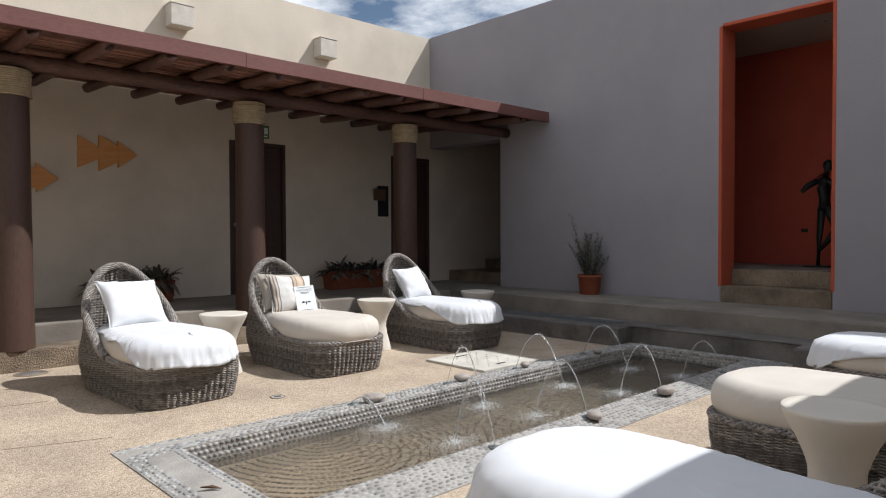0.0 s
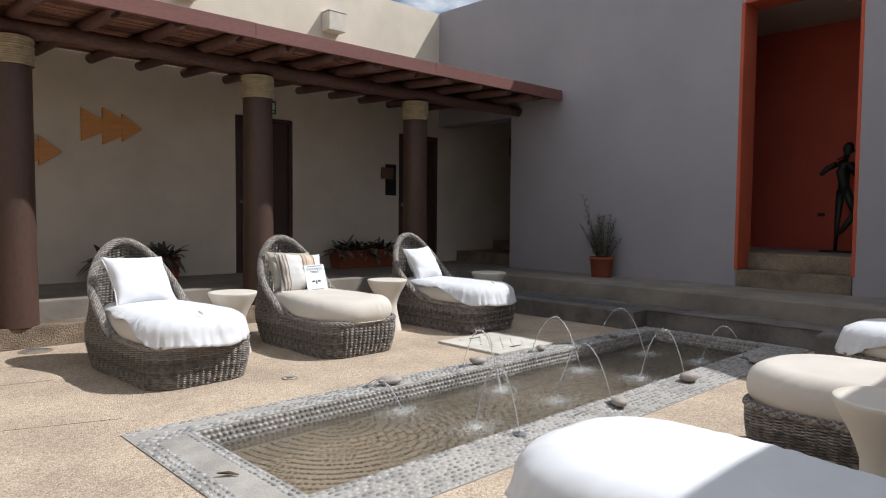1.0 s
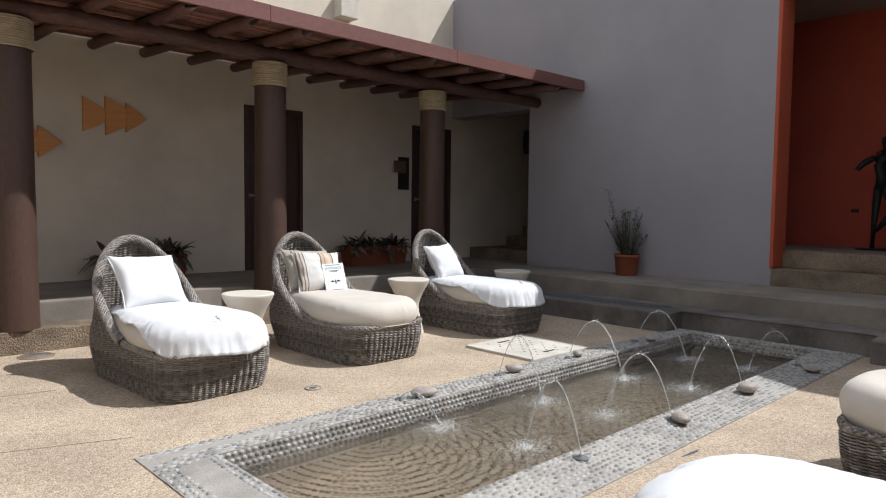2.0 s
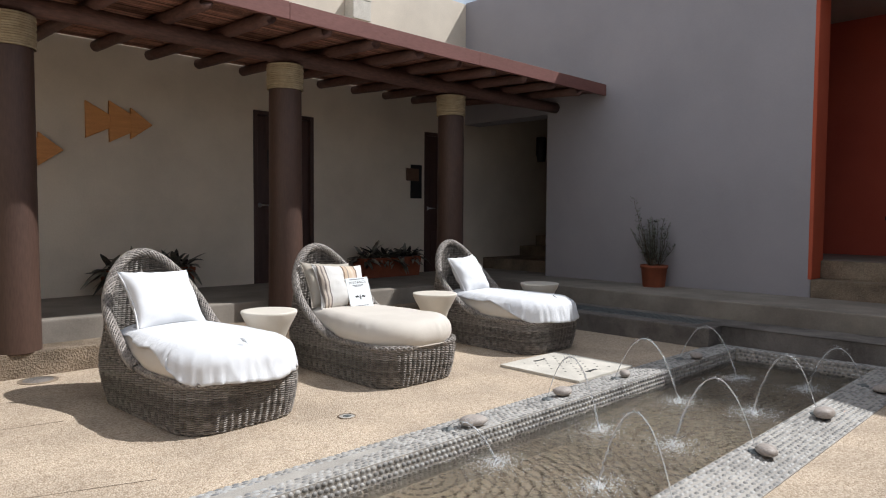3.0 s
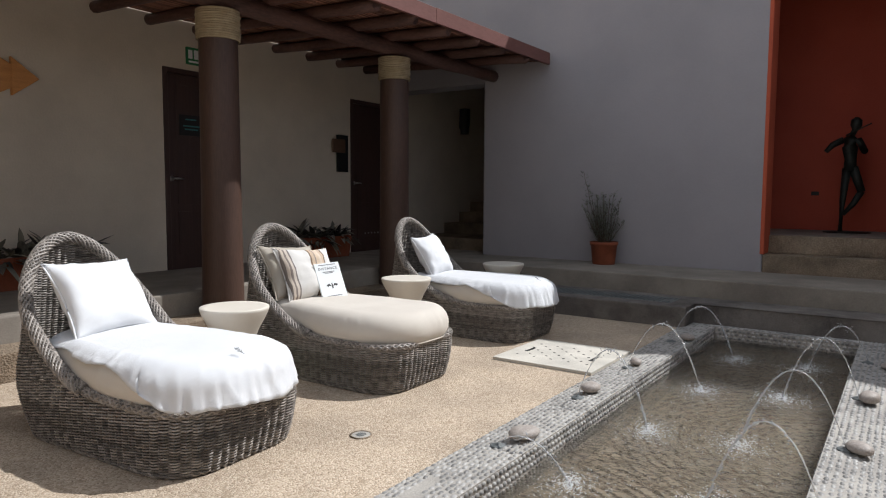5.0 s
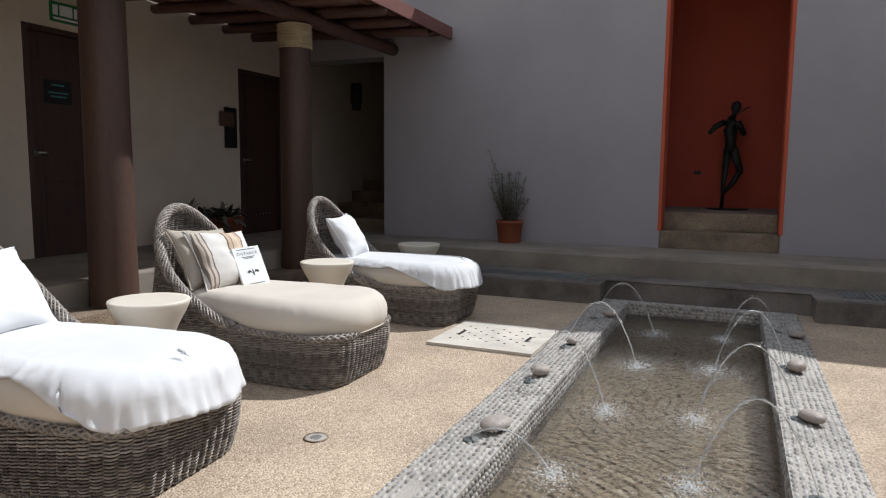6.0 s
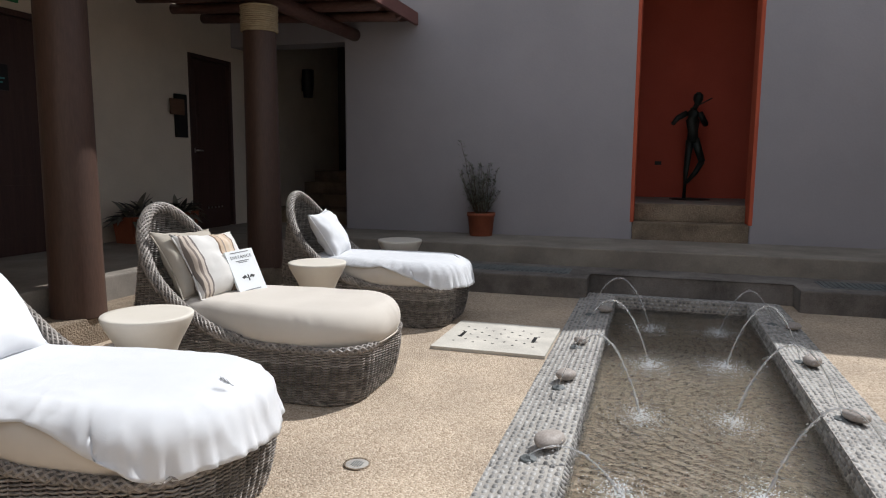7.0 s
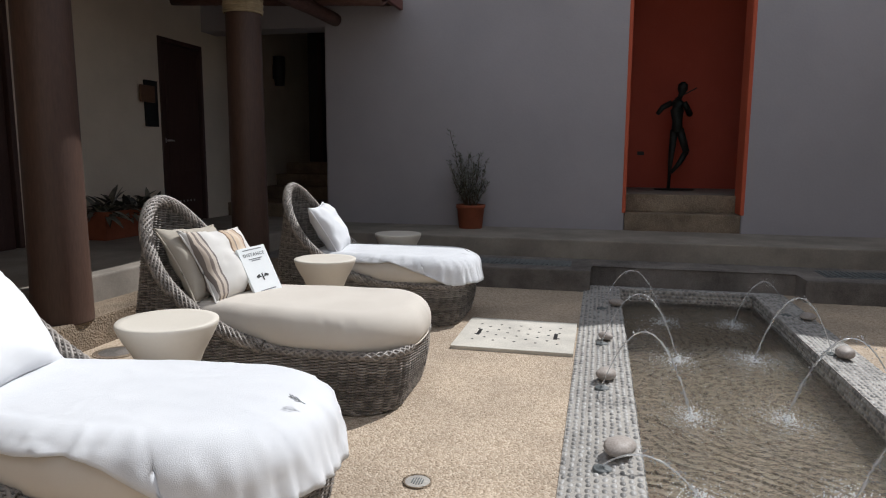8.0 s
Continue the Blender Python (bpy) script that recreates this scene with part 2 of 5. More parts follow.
def water_material():
    m = bpy.data.materials.new("pool_water")
    m.use_nodes = True
    t = m.node_tree
    n = t.nodes
    n.clear()
    xyz = n.new("ShaderNodeTexCoord")
    wave = n.new("ShaderNodeTexNoise")
    wave.inputs["Scale"].default_value = 16
    wave.inputs["Detail"].default_value = 3
    ripple = n.new("ShaderNodeTexNoise")
    ripple.inputs["Scale"].default_value = 55
    ripple.inputs["Detail"].default_value = 2
    add = n.new("ShaderNodeMath")
    add.operation = "MULTIPLY_ADD"
    add.inputs[1].default_value = 0.3
    bump = n.new("ShaderNodeBump")
    bump.inputs["Strength"].default_value = 0.7
    bump.inputs["Distance"].default_value = 0.10
    swell = n.new("ShaderNodeBump")
    swell.inputs["Strength"].default_value = 0.5
    swell.inputs["Distance"].default_value = 0.03
    place = n.new("ShaderNodeSeparateXYZ")
    calm = n.new("ShaderNodeMapRange")
    calm.inputs["From Min"].default_value = 2.1
    calm.inputs["From Max"].default_value = 3.6
    calm.inputs["To Min"].default_value = 0.10
    stirred = n.new("ShaderNodeMath")
    stirred.operation = "MULTIPLY"
    linked(t, xyz.outputs["Object"], place.inputs[0])
    linked(t, place.outputs[0], calm.inputs["Value"])
    linked(t, add.outputs[0], stirred.inputs[0])
    linked(t, calm.outputs[0], stirred.inputs[1])
    linked(t, stirred.outputs[0], swell.inputs["Height"])
    clear = n.new("ShaderNodeBsdfTransparent")
    clear.inputs[0].default_value = (0.93, 0.915, 0.89, 1)
    bend = n.new("ShaderNodeBsdfRefraction")
    bend.inputs["Color"].default_value = (0.93, 0.915, 0.89, 1)
    bend.inputs["Roughness"].default_value = 0.0
    bend.inputs["IOR"].default_value = 1.33
    body_mix = n.new("ShaderNodeMixShader")
    body_mix.inputs[0].default_value = 0.6
    gloss = n.new("ShaderNodeBsdfGlossy")
    gloss.inputs["Roughness"].default_value = 0.13
    fres = n.new("ShaderNodeFresnel")
    fres.inputs["IOR"].default_value = 1.33
    mix = n.new("ShaderNodeMixShader")
    out = n.new("ShaderNodeOutputMaterial")
    for tex in (wave, ripple):
        linked(t, xyz.outputs["Object"], tex.inputs["Vector"])
    linked(t, ripple.outputs[0], add.inputs[0])
    linked(t, wave.outputs[0], add.inputs[2])
    linked(t, stirred.outputs[0], bump.inputs["Height"])
    linked(t, bump.outputs[0], gloss.inputs["Normal"])
    linked(t, bump.outputs[0], fres.inputs["Normal"])
    linked(t, fres.outputs[0], mix.inputs[0])
    linked(t, swell.outputs[0], bend.inputs["Normal"])
    linked(t, clear.outputs[0], body_mix.inputs[1])
    linked(t, bend.outputs[0], body_mix.inputs[2])
    linked(t, body_mix.outputs[0], mix.inputs[1])
    linked(t, gloss.outputs[0], mix.inputs[2])
    linked(t, mix.outputs[0], out.inputs[0])
    return m


def stripes_material():
    """Woven stripes across the cushion cover, along its local x."""
    m = material("striped_linen", (0.62, 0.60, 0.57), (0.70, 0.68, 0.65), 6, 0.9, 0.4, 400, deep=0.001, spec=0.08)
    t = m.node_tree
    n = t.nodes
    xyz = n.new("ShaderNodeTexCoord")
    split = n.new("ShaderNodeSeparateXYZ")
    rng = n.new("ShaderNodeMapRange")
    rng.inputs["From Min"].default_value = -0.23
    rng.inputs["From Max"].default_value = 0.23
    ramp = n.new("ShaderNodeValToRGB")
    ramp.color_ramp.interpolation = "CONSTANT"
    bands = ((0.0, (0.66, 0.64, 0.61)), (0.06, (0.22, 0.19, 0.17)), (0.085, (0.58, 0.50, 0.42)), (0.12, (0.24, 0.20, 0.18)),
             (0.145, (0.60, 0.53, 0.46)), (0.18, (0.22, 0.19, 0.18)), (0.20, (0.66, 0.64, 0.61)), (0.50, (0.20, 0.14, 0.10)),
             (0.525, (0.53, 0.41, 0.30)), (0.58, (0.30, 0.25, 0.22)), (0.605, (0.60, 0.48, 0.36)), (0.66, (0.62, 0.52, 0.42)),
             (0.70, (0.54, 0.42, 0.32)), (0.75, (0.22, 0.16, 0.12)), (0.775, (0.66, 0.64, 0.61)))
    el = ramp.color_ramp.elements
    el[0].position, el[0].color = bands[0][0], (*bands[0][1], 1)
    el[1].position, el[1].color = bands[-1][0], (*bands[-1][1], 1)
    for pos, col in bands[1:-1]:
        e = el.new(pos)
        e.color = (*col, 1)
    linked(t, xyz.outputs["Object"], split.inputs[0])
    linked(t, split.outputs[0], rng.inputs[0])
    linked(t, rng.outputs[0], ramp.inputs[0])
    linked(t, ramp.outputs[0], n["Principled BSDF"].inputs["Base Color"])
    return m


def clear_material(name, rough):
    m = bpy.data.materials.new(name)
    m.use_nodes = True
    p = m.node_tree.nodes["Principled BSDF"]
    p.inputs["Base Color"].default_value = (0.95, 0.97, 0.98, 1)
    p.inputs["Roughness"].default_value = rough
    p.inputs["IOR"].default_value = 1.33
    p.inputs["Transmission Weight"].default_value = 1.0
    return m


GRAVEL = gravel_material()
WATER = water_material()
STRIPED = stripes_material()
JET = clear_material("jet_water", 0.05)
JET.node_tree.nodes["Principled BSDF"].inputs["Transmission Weight"].default_value = 0.72
FOAM = material("white_foam", (0.72, 0.74, 0.75), (0.86, 0.87, 0.88), 20, 0.35, 0.1, 100, spec=0.6)


# ---- mesh helpers ----
def smooth_mesh(me, on=True):
    me.shade_smooth() if on else me.shade_flat()


def part(name, bm, mat, parent=None, label="", smooth=False):
    """Links a bmesh as one mesh object, under a thing or a part."""
    me = bpy.data.meshes.new(name)
    bm.to_mesh(me)
    bm.free()
    me.materials.append(mat)
    if smooth:
        smooth_mesh(me)
    ob = new(name, me)
    if parent is not None:
        ob.parent = parent
    if label:
        ob["label"] = label
    return ob


def thing(name, at, label, category, group="", kind=""):
    """An empty at the base of a thing, under which its parts go."""
    ob = new(name)
    ob.empty_display_size = 0.1
    ob.matrix_basis = at
    return tagged(ob, label, category, group, kind)


def shell(name, bm, mat, label, category, smooth=False):
    return tagged(part(name, bm, mat, None, "", smooth), label, category, "", "structure")


def box(x0, x1, y0, y1, z0, z1, bevel=0.0, segs=2, bm=None):
    bm = bm or bmesh.new()
    made = bmesh.ops.create_cube(bm, size=1.0, matrix=Matrix.LocRotScale(
        ((x0 + x1) / 2, (y0 + y1) / 2, (z0 + z1) / 2), None, (x1 - x0, y1 - y0, z1 - z0)))
    if bevel:
        vs = set(made["verts"])
        es = [e for e in bm.edges if e.verts[0] in vs]
        bmesh.ops.bevel(bm, geom=es, offset=bevel, segments=segs, profile=0.6, affect="EDGES")
    return bm


def prism(pts, z0, z1, bevel=0.0, segs=2, bm=None):
    """A flat outline (counter-clockwise) raised from z0 to z1, with eased edges."""
    bm = bm or bmesh.new()
    low = [bm.verts.new((x, y, z0)) for x, y in pts]
    top = [bm.verts.new((x, y, z1)) for x, y in pts]
    k = len(pts)
    made = [bm.faces.new(top), bm.faces.new(low[::-1])]
    for i in range(k):
        made.append(bm.faces.new((low[i], low[(i + 1) % k], top[(i + 1) % k], top[i])))
    if bevel:
        es = list({e for f in made for e in f.edges})
        bmesh.ops.bevel(bm, geom=es, offset=bevel, segments=segs, profile=0.6, affect="EDGES")
    return bm


def tube(bm, path, radii, sides=8, caps=True, flat=1.0):
    """A round bar along a path; radii: one number or one a point. flat: height over width of the section."""
    rings = []
    k = len(path)
    up = Vector((0, 0, 1))
    for i, p in enumerate(path):
        p = Vector(p)
        d = Vector(path[min(i + 1, k - 1)]) - Vector(path[max(i - 1, 0)])
        d.normalize()
        a = d.cross(up)
        if a.length < 0.05:
            a = d.cross(Vector((1, 0, 0)))
        a.normalize()
        b = a.cross(d)
        r = radii[i] if isinstance(radii, (list, tuple)) else radii
        rings.append([bm.verts.new(p + r * (math.cos(q) * a + flat * math.sin(q) * b))
                      for q in (2 * math.pi * j / sides for j in range(sides))])
    for u, v in zip(rings, rings[1:]):
        for j in range(sides):
            bm.faces.new((u[j], u[(j + 1) % sides], v[(j + 1) % sides], v[j]))
    if caps:
        bm.faces.new(rings[0][::-1])
        bm.faces.new(rings[-1])
    return bm


def lathe(profile, sides=48, bm=None, centre=(0, 0)):
    """Turns (radius, height) pairs round the upright axis; ends with radius 0 are closed."""
    bm = bm or bmesh.new()
    cx, cy = centre
    rings = []
    for r, z in profile:
        if r < 1e-6:
            rings.append([bm.verts.new((cx, cy, z))])
        else:
            rings.append([bm.verts.new((cx + r * math.cos(2 * math.pi * j / sides), cy + r * math.sin(2 * math.pi * j / sides), z))
                          for j in range(sides)])
    for u, v in zip(rings, rings[1:]):
        for j in range(sides):
            k = (j + 1) % sides
            if len(u) == 1 and len(v) > 1:
                bm.faces.new((u[0], v[k], v[j]))
            elif len(v) == 1 and len(u) > 1:
                bm.faces.new((u[j], u[k], v[0]))
            elif len(u) > 1:
                bm.faces.new((u[j], u[k], v[k], v[j]))
    return bm


def recalc(bm):
    bmesh.ops.recalc_face_normals(bm, faces=bm.faces)
    return bm


# ---- the place: measures ----
NORTH, EAST, SOUTH, WEST = 8.98, 7.895, -2.2, -6.0
WALL_TOP = 4.57
STEP, DECK = 0.186, 0.37
STEP_Y, DECK_Y = 7.13, 7.42
STEP_X, DECK_X, NOTCH_X = 6.18, 6.87, 6.46
RX0, RX1, RY0, RY1 = 1.195, 6.46, 2.585, 4.255
PX0, PX1, PY0, PY1 = 1.465, 6.19, 2.872, 3.952
RIM, LIP, WATERLINE, BED = 0.040, 0.006, -0.060, -0.22


def rim_z(x, y):
    """Height of the pool's rim, which falls from its inner edge to the gravel."""
    side = max((PX0 - x) / (PX0 - RX0), (y - PY1) / (RY1 - PY1), (PY0 - y) / (PY0 - RY0), (x - PX1) / (RX1 - PX1), 0.0)
    return RIM + (LIP - RIM) * min(1.0, side) ** 1.5


# ---- ground, steps, platforms ----
def ground():
    bm = bmesh.new()
    far = 80.0
    xs, ys = (-far, RX0, RX1, far), (-far, RY0, RY1, far)
    v = [[bm.verts.new((x, y, 0)) for y in ys] for x in xs]
    for i in range(3):
        for j in range(3):
            if (i, j) != (1, 1):
                bm.faces.new((v[i][j], v[i + 1][j], v[i + 1][j + 1], v[i][j + 1]))
    return shell("ground", bm, GRAVEL, "sand-coloured washed gravel courtyard ground", "ground")


def worn(bm, axis, lo, hi, step, amount):
    """Cuts a long kerb across every so often and lets its faces and edges wander a little."""
    s = lo + step
    while s < hi:
        co, no = [0, 0, 0], [0, 0, 0]
        co[axis], no[axis] = s, 1
        bmesh.ops.bisect_plane(bm, geom=bm.verts[:] + bm.edges[:] + bm.faces[:], plane_co=co, plane_no=no)
        s += step
    for v in bm.verts:
        q = v.co * 6.5
        v.co += amount * Vector((noise.noise(q), noise.noise(q + Vector((7, 0, 0))), 0.6 * noise.noise(q + Vector((0, 9, 0)))))
    return bm


GROUND_OB = ground()
shell("step_north", worn(prism([(WEST, STEP_Y), (STEP_X + 0.02, STEP_Y), (STEP_X + 0.02, DECK_Y + 0.02), (WEST, DECK_Y + 0.02)], -0.1, STEP, 0.014), 0, -1.0, STEP_X, 0.09, 0.007),
      CONCRETE, "low rough concrete step along the covered walk", "step")
shell("step_east", worn(prism([(STEP_X, SOUTH), (DECK_X + 0.02, SOUTH), (DECK_X + 0.02, DECK_Y + 0.02), (STEP_X, DECK_Y + 0.02), (STEP_X, 4.2), (NOTCH_X, 4.2),
                          (NOTCH_X, 2.48), (STEP_X, 2.48)], -0.1, STEP + 0.002, 0.014), 1, -0.5, 7.3, 0.09, 0.006),
      GREYSTEP, "low concrete step notched round the end of the pool", "step")
shell("floor_north", worn(prism([(WEST, DECK_Y), (DECK_X, DECK_Y), (DECK_X, NORTH), (WEST, NORTH)], -0.1, DECK, 0.014), 0, -1.0, DECK_X, 0.09, 0.005),
      FLOORING, "worn concrete floor of the covered walk", "floor")
shell("floor_east", worn(prism([(DECK_X, SOUTH), (EAST, SOUTH), (EAST, NORTH), (DECK_X, NORTH)], -0.1, DECK + 0.001, 0.014), 1, -0.5, 8.9, 0.09, 0.005),
      FLOORING, "worn concrete platform below the tall wall", "floor")

# ---- walls ----
DOORS = ((4.20, 5.06), (7.02, 7.87))
DOOR_TOP = 2.48
T = 0.35


def wall_north():
    bm = bmesh.new()
    x = WEST
    for a, b in DOORS:
        box(x, a, NORTH, NORTH + T, 0, DOOR_TOP, bm=bm)
        x = b
    box(x, 11.2, NORTH, NORTH + T, 0, DOOR_TOP, bm=bm)
    box(WEST, 11.2, NORTH, NORTH + T, DOOR_TOP, WALL_TOP - 0.02, bm=bm)
    bmesh.ops.remove_doubles(bm, verts=bm.verts, dist=0.0005)
    return shell("wall_north", bm, STUCCO, "beige plastered wall, shaded below and sunlit above", "wall")


def rounded_edge(bm, test, r):
    es = [e for e in bm.edges if test(e)]
    bmesh.ops.bevel(bm, geom=es, offset=r, segments=4, profile=0.5, affect="EDGES")


NY0, NY1, NICHE_TOP, NSTEP = 2.68, 3.875, 3.63, 0.56
CORR_Y, CORR_TOP = 7.37, 2.665


def wall_east():
    bm = prism([(EAST, SOUTH), (EAST + T, SOUTH), (EAST + T, NY0), (EAST, NY0)], 0, WALL_TOP)
    prism([(EAST, NY1), (EAST + T, NY1), (EAST + T, CORR_Y), (EAST, CORR_Y)], 0, WALL_TOP, bm=bm)
    rounded_edge(bm, lambda e: abs(e.verts[0].co.x - EAST) < 1e-4 and abs(e.verts[1].co.x - EAST) < 1e-4
                 and (abs(e.verts[0].co.z - e.verts[1].co.z) > 1 or min(e.verts[0].co.z, e.verts[1].co.z) > 4), 0.025)
    box(EAST + 0.001, EAST + T, NY0 - 0.01, NY1 + 0.01, NICHE_TOP, WALL_TOP - 0.003, bm=bm)
    box(EAST + 0.001, EAST + T, CORR_Y - 0.03, NORTH, CORR_TOP, WALL_TOP - 0.003, bm=bm)
    return shell("wall_east", bm, STUCCO_E, "tall grey plastered wall with a deep doorway", "wall")


wall_north()
wall_east()
shell("wall_south", box(WEST, EAST + T, SOUTH - T, SOUTH, 0, 3.2), STUCCO, "plain plastered wall closing the court", "wall")
shell("wall_west", box(WEST - T, WEST, SOUTH - T, NORTH + T, 0, WALL_TOP), STUCCO, "plain plastered wall closing the court", "wall")


# the covered walk on the other side of the court: its eave shades the near loungers
shell("floor_south", box(WEST, DECK_X, SOUTH, -0.64, -0.1, DECK - 0.001, 0.012), FLOORING, "concrete floor of the other covered walk", "floor")
shell("step_south", box(WEST, STEP_X, -0.65, -0.36, -0.1, STEP - 0.001, 0.012), CONCRETE, "low concrete step of the other covered walk", "step")
shell("roof_south", box(WEST, EAST - 0.01, -0.95, 0.19, 2.82, 2.95), FASCIA, "plain roof over the other covered walk", "roof")


# doorway with orange reveals, red room behind, two steps
def jamb(y0, y1, z0, z1):
    return box(EAST - 0.004, EAST + T + 0.012, y0, y1, z0, z1, 0.012)


shell("jamb_1", jamb(NY1 - 0.012, NY1 + 0.03, NSTEP, NICHE_TOP), ORANGE, "orange painted door reveal", "reveal")
shell("jamb_2", jamb(NY0 - 0.03, NY0 + 0.012, NSTEP, NICHE_TOP), ORANGE, "orange painted door reveal", "reveal")
shell("jamb_3", jamb(NY0 + 0.012, NY1 - 0.012, NICHE_TOP - 0.012, NICHE_TOP + 0.03), ORANGE, "orange painted door head", "reveal")
shell("niche_step_low", box(EAST - 0.002, EAST + 1.4, NY0 + 0.001, NY1 - 0.001, DECK - 0.08, NSTEP, 0.012), CONCRETE, "low concrete step in the doorway", "step")
shell("niche_step_high", box(EAST + 0.27, EAST + T, NY0 + 0.012, NY1 - 0.012, NSTEP, 0.755, 0.012), CONCRETE, "upper concrete step in the doorway", "step")
ROOM_X, ROOM_Z = 9.95, 3.75
shell("floor_room", box(EAST + T, ROOM_X, 1.6, 5.2, 0.6, 0.752), FLOORING, "concrete floor of the red room", "floor")
bm = box(ROOM_X, ROOM_X + 0.2, 1.4, 5.4, 0.5, ROOM_Z + 0.1)
box(EAST + T, ROOM_X, 5.2, 5.4, 0.5, ROOM_Z + 0.1, bm=bm)
box(EAST + T, ROOM_X, 1.4, 1.6, 0.5, ROOM_Z + 0.1, bm=bm)
shell("wall_room", bm, RED, "deep red plastered wall behind the doorway", "wall")
shell("ceiling_room", box(EAST + T, ROOM_X, 1.6, 5.2, ROOM_Z, ROOM_Z + 0.15), PLASTER_IN, "plain plaster ceiling of the red room", "ceiling")

# corridor at the end of the covered walk
shell("floor_corridor", box(EAST, 8.35, CORR_Y, NORTH, -0.1, DECK - 0.002), FLOORING, "concrete floor of the dim passage", "floor")
for i in range(4):
    shell("corridor_step_%d" % (i + 1), box((8.35, 9.3, 9.75, 10.1)[i], 11.2, CORR_Y, NORTH, DECK - 0.1 + 0.172 * i, DECK + 0.172 * (i + 1), 0.01), CONCRETE,
          "concrete step of the dim passage", "step")
shell("wall_corridor", box(EAST + T, 11.2, CORR_Y - 0.3, CORR_Y, 0, 3.6), STUCCO_E, "plastered wall of the dim passage", "wall")
shell("ceiling_corridor", box(EAST + T, 11.2, CORR_Y, NORTH, 3.3, 3.45), PLASTER_IN, "plaster ceiling of the dim passage", "ceiling")
# the gloom at the passage's end is put into this wall's colour
shell("wall_corridor_end", box(11.0, 11.2, CORR_Y, NORTH, 0.9, 3.3), DARKROOM, "end wall of the passage, coloured near-black for its dimness", "wall")


# ---- pool ----
def pool():
    bm = bmesh.new()
    outer = [(RX0, RY0), (RX1, RY0), (RX1, RY1), (RX0, RY1)]
    inner = [(PX0, PY0), (PX1, PY0), (PX1, PY1), (PX0, PY1)]
    o0 = [bm.verts.new((x, y, -0.4)) for x, y in outer]
    o1 = [bm.verts.new((x, y, LIP)) for x, y in outer]
    mids = []
    for f in (0.75, 0.5, 0.25):
        ring = [(a[0] + (b[0] - a[0]) * f, a[1] + (b[1] - a[1]) * f) for a, b in zip(inner, outer)]
        mids.append([bm.verts.new((x, y, RIM + (LIP - RIM) * f ** 1.5)) for x, y in ring])
    i1 = [bm.verts.new((x, y, RIM)) for x, y in inner]
    i0 = [bm.verts.new((x, y, -0.4)) for x, y in inner]
    for k in range(4):
        j = (k + 1) % 4
        bm.faces.new((o0[k], o0[j], o1[j], o1[k]))
        rings = [o1] + mids + [i1]
        for a, b in zip(rings, rings[1:]):
            bm.faces.new((a[k], a[j], b[j], b[k]))
        bm.faces.new((i1[k], i1[j], i0[j], i0[k]))
    return tagged(part("pool_rim", recalc(bm), MORTAR), "grey mortar pool rim set with rows of pebbles", "pool rim", "", "structure")


RIM_OB = pool()
BED_OB = shell("pool_bed", box(PX0, PX1, PY0, PY1, BED - 0.1, BED), BEDMORTAR, "pool floor of brown pebbles in curved rows", "pool floor")


def water():
    bm = bmesh.new()
    bmesh.ops.create_grid(bm, x_segments=240, y_segments=66, size=0.5,
                          matrix=Matrix.LocRotScale(((PX0 + PX1) / 2, (PY0 + PY1) / 2, WATERLINE), None, (PX1 - PX0 - 0.004, PY1 - PY0 - 0.004, 1)))
    for v in bm.verts:
        h = 0.0
        for sx in (2.62, 3.45, 4.38, 5.45):
            for sy in (3.62, 3.22):
                d = math.hypot(v.co.x - sx, v.co.y - sy)
                h += 0.005 * math.cos(d * 42) * math.exp(-d * 3.2)
        stir = min(1.0, max(0.12, (v.co.x - 2.3) / 1.2))
        v.co.z += h + 0.003 * noise.noise(v.co * 7) + stir * (0.0028 * noise.noise(v.co * 17) + 0.001 * noise.noise(v.co * 34))
    return shell("water", bm, WATER, "clear shallow rippling pool water", "water", True)


water()


# ---- covered walk: columns, beam, rafters, roof ----
COLS = (-0.87, 1.33, 3.615, 5.88)
COL_Y, COL_R = 7.28, 0.158
CAP0, CAP1 = 2.405, 2.645


def column(x):
    t = thing("column", pose(x, COL_Y, STEP), "round dark brown painted column with a rope-bound head", "column", "columns of the covered walk")
    bm = lathe([(0, -0.01), (COL_R + 0.012, -0.01), (COL_R + 0.012, 0.0), (COL_R + 0.006, 0.4), (COL_R, 1.2), (COL_R - 0.004, CAP0 - STEP)], 48)
    part("shaft", bm, BROWN, t, "", True)
    prof = []
    rows = 13
    h = (CAP1 - CAP0) / rows
    for i in range(rows):
        z = CAP0 - STEP + i * h
        wob = 0.003 * math.sin(i * 2.3 + x)
        prof += [(COL_R + 0.007 + wob, z + 0.05 * h), (COL_R + 0.017 + wob, z + 0.3 * h), (COL_R + 0.017 + wob, z + 0.7 * h), (COL_R + 0.007 + wob, z + 0.95 * h)]
    prof.append((0, CAP1 - STEP))
    part("rope_binding", lathe(prof, 48), ROPE, t, "wound beige sisal rope", True)
    return t


for x in COLS:
    column(x)


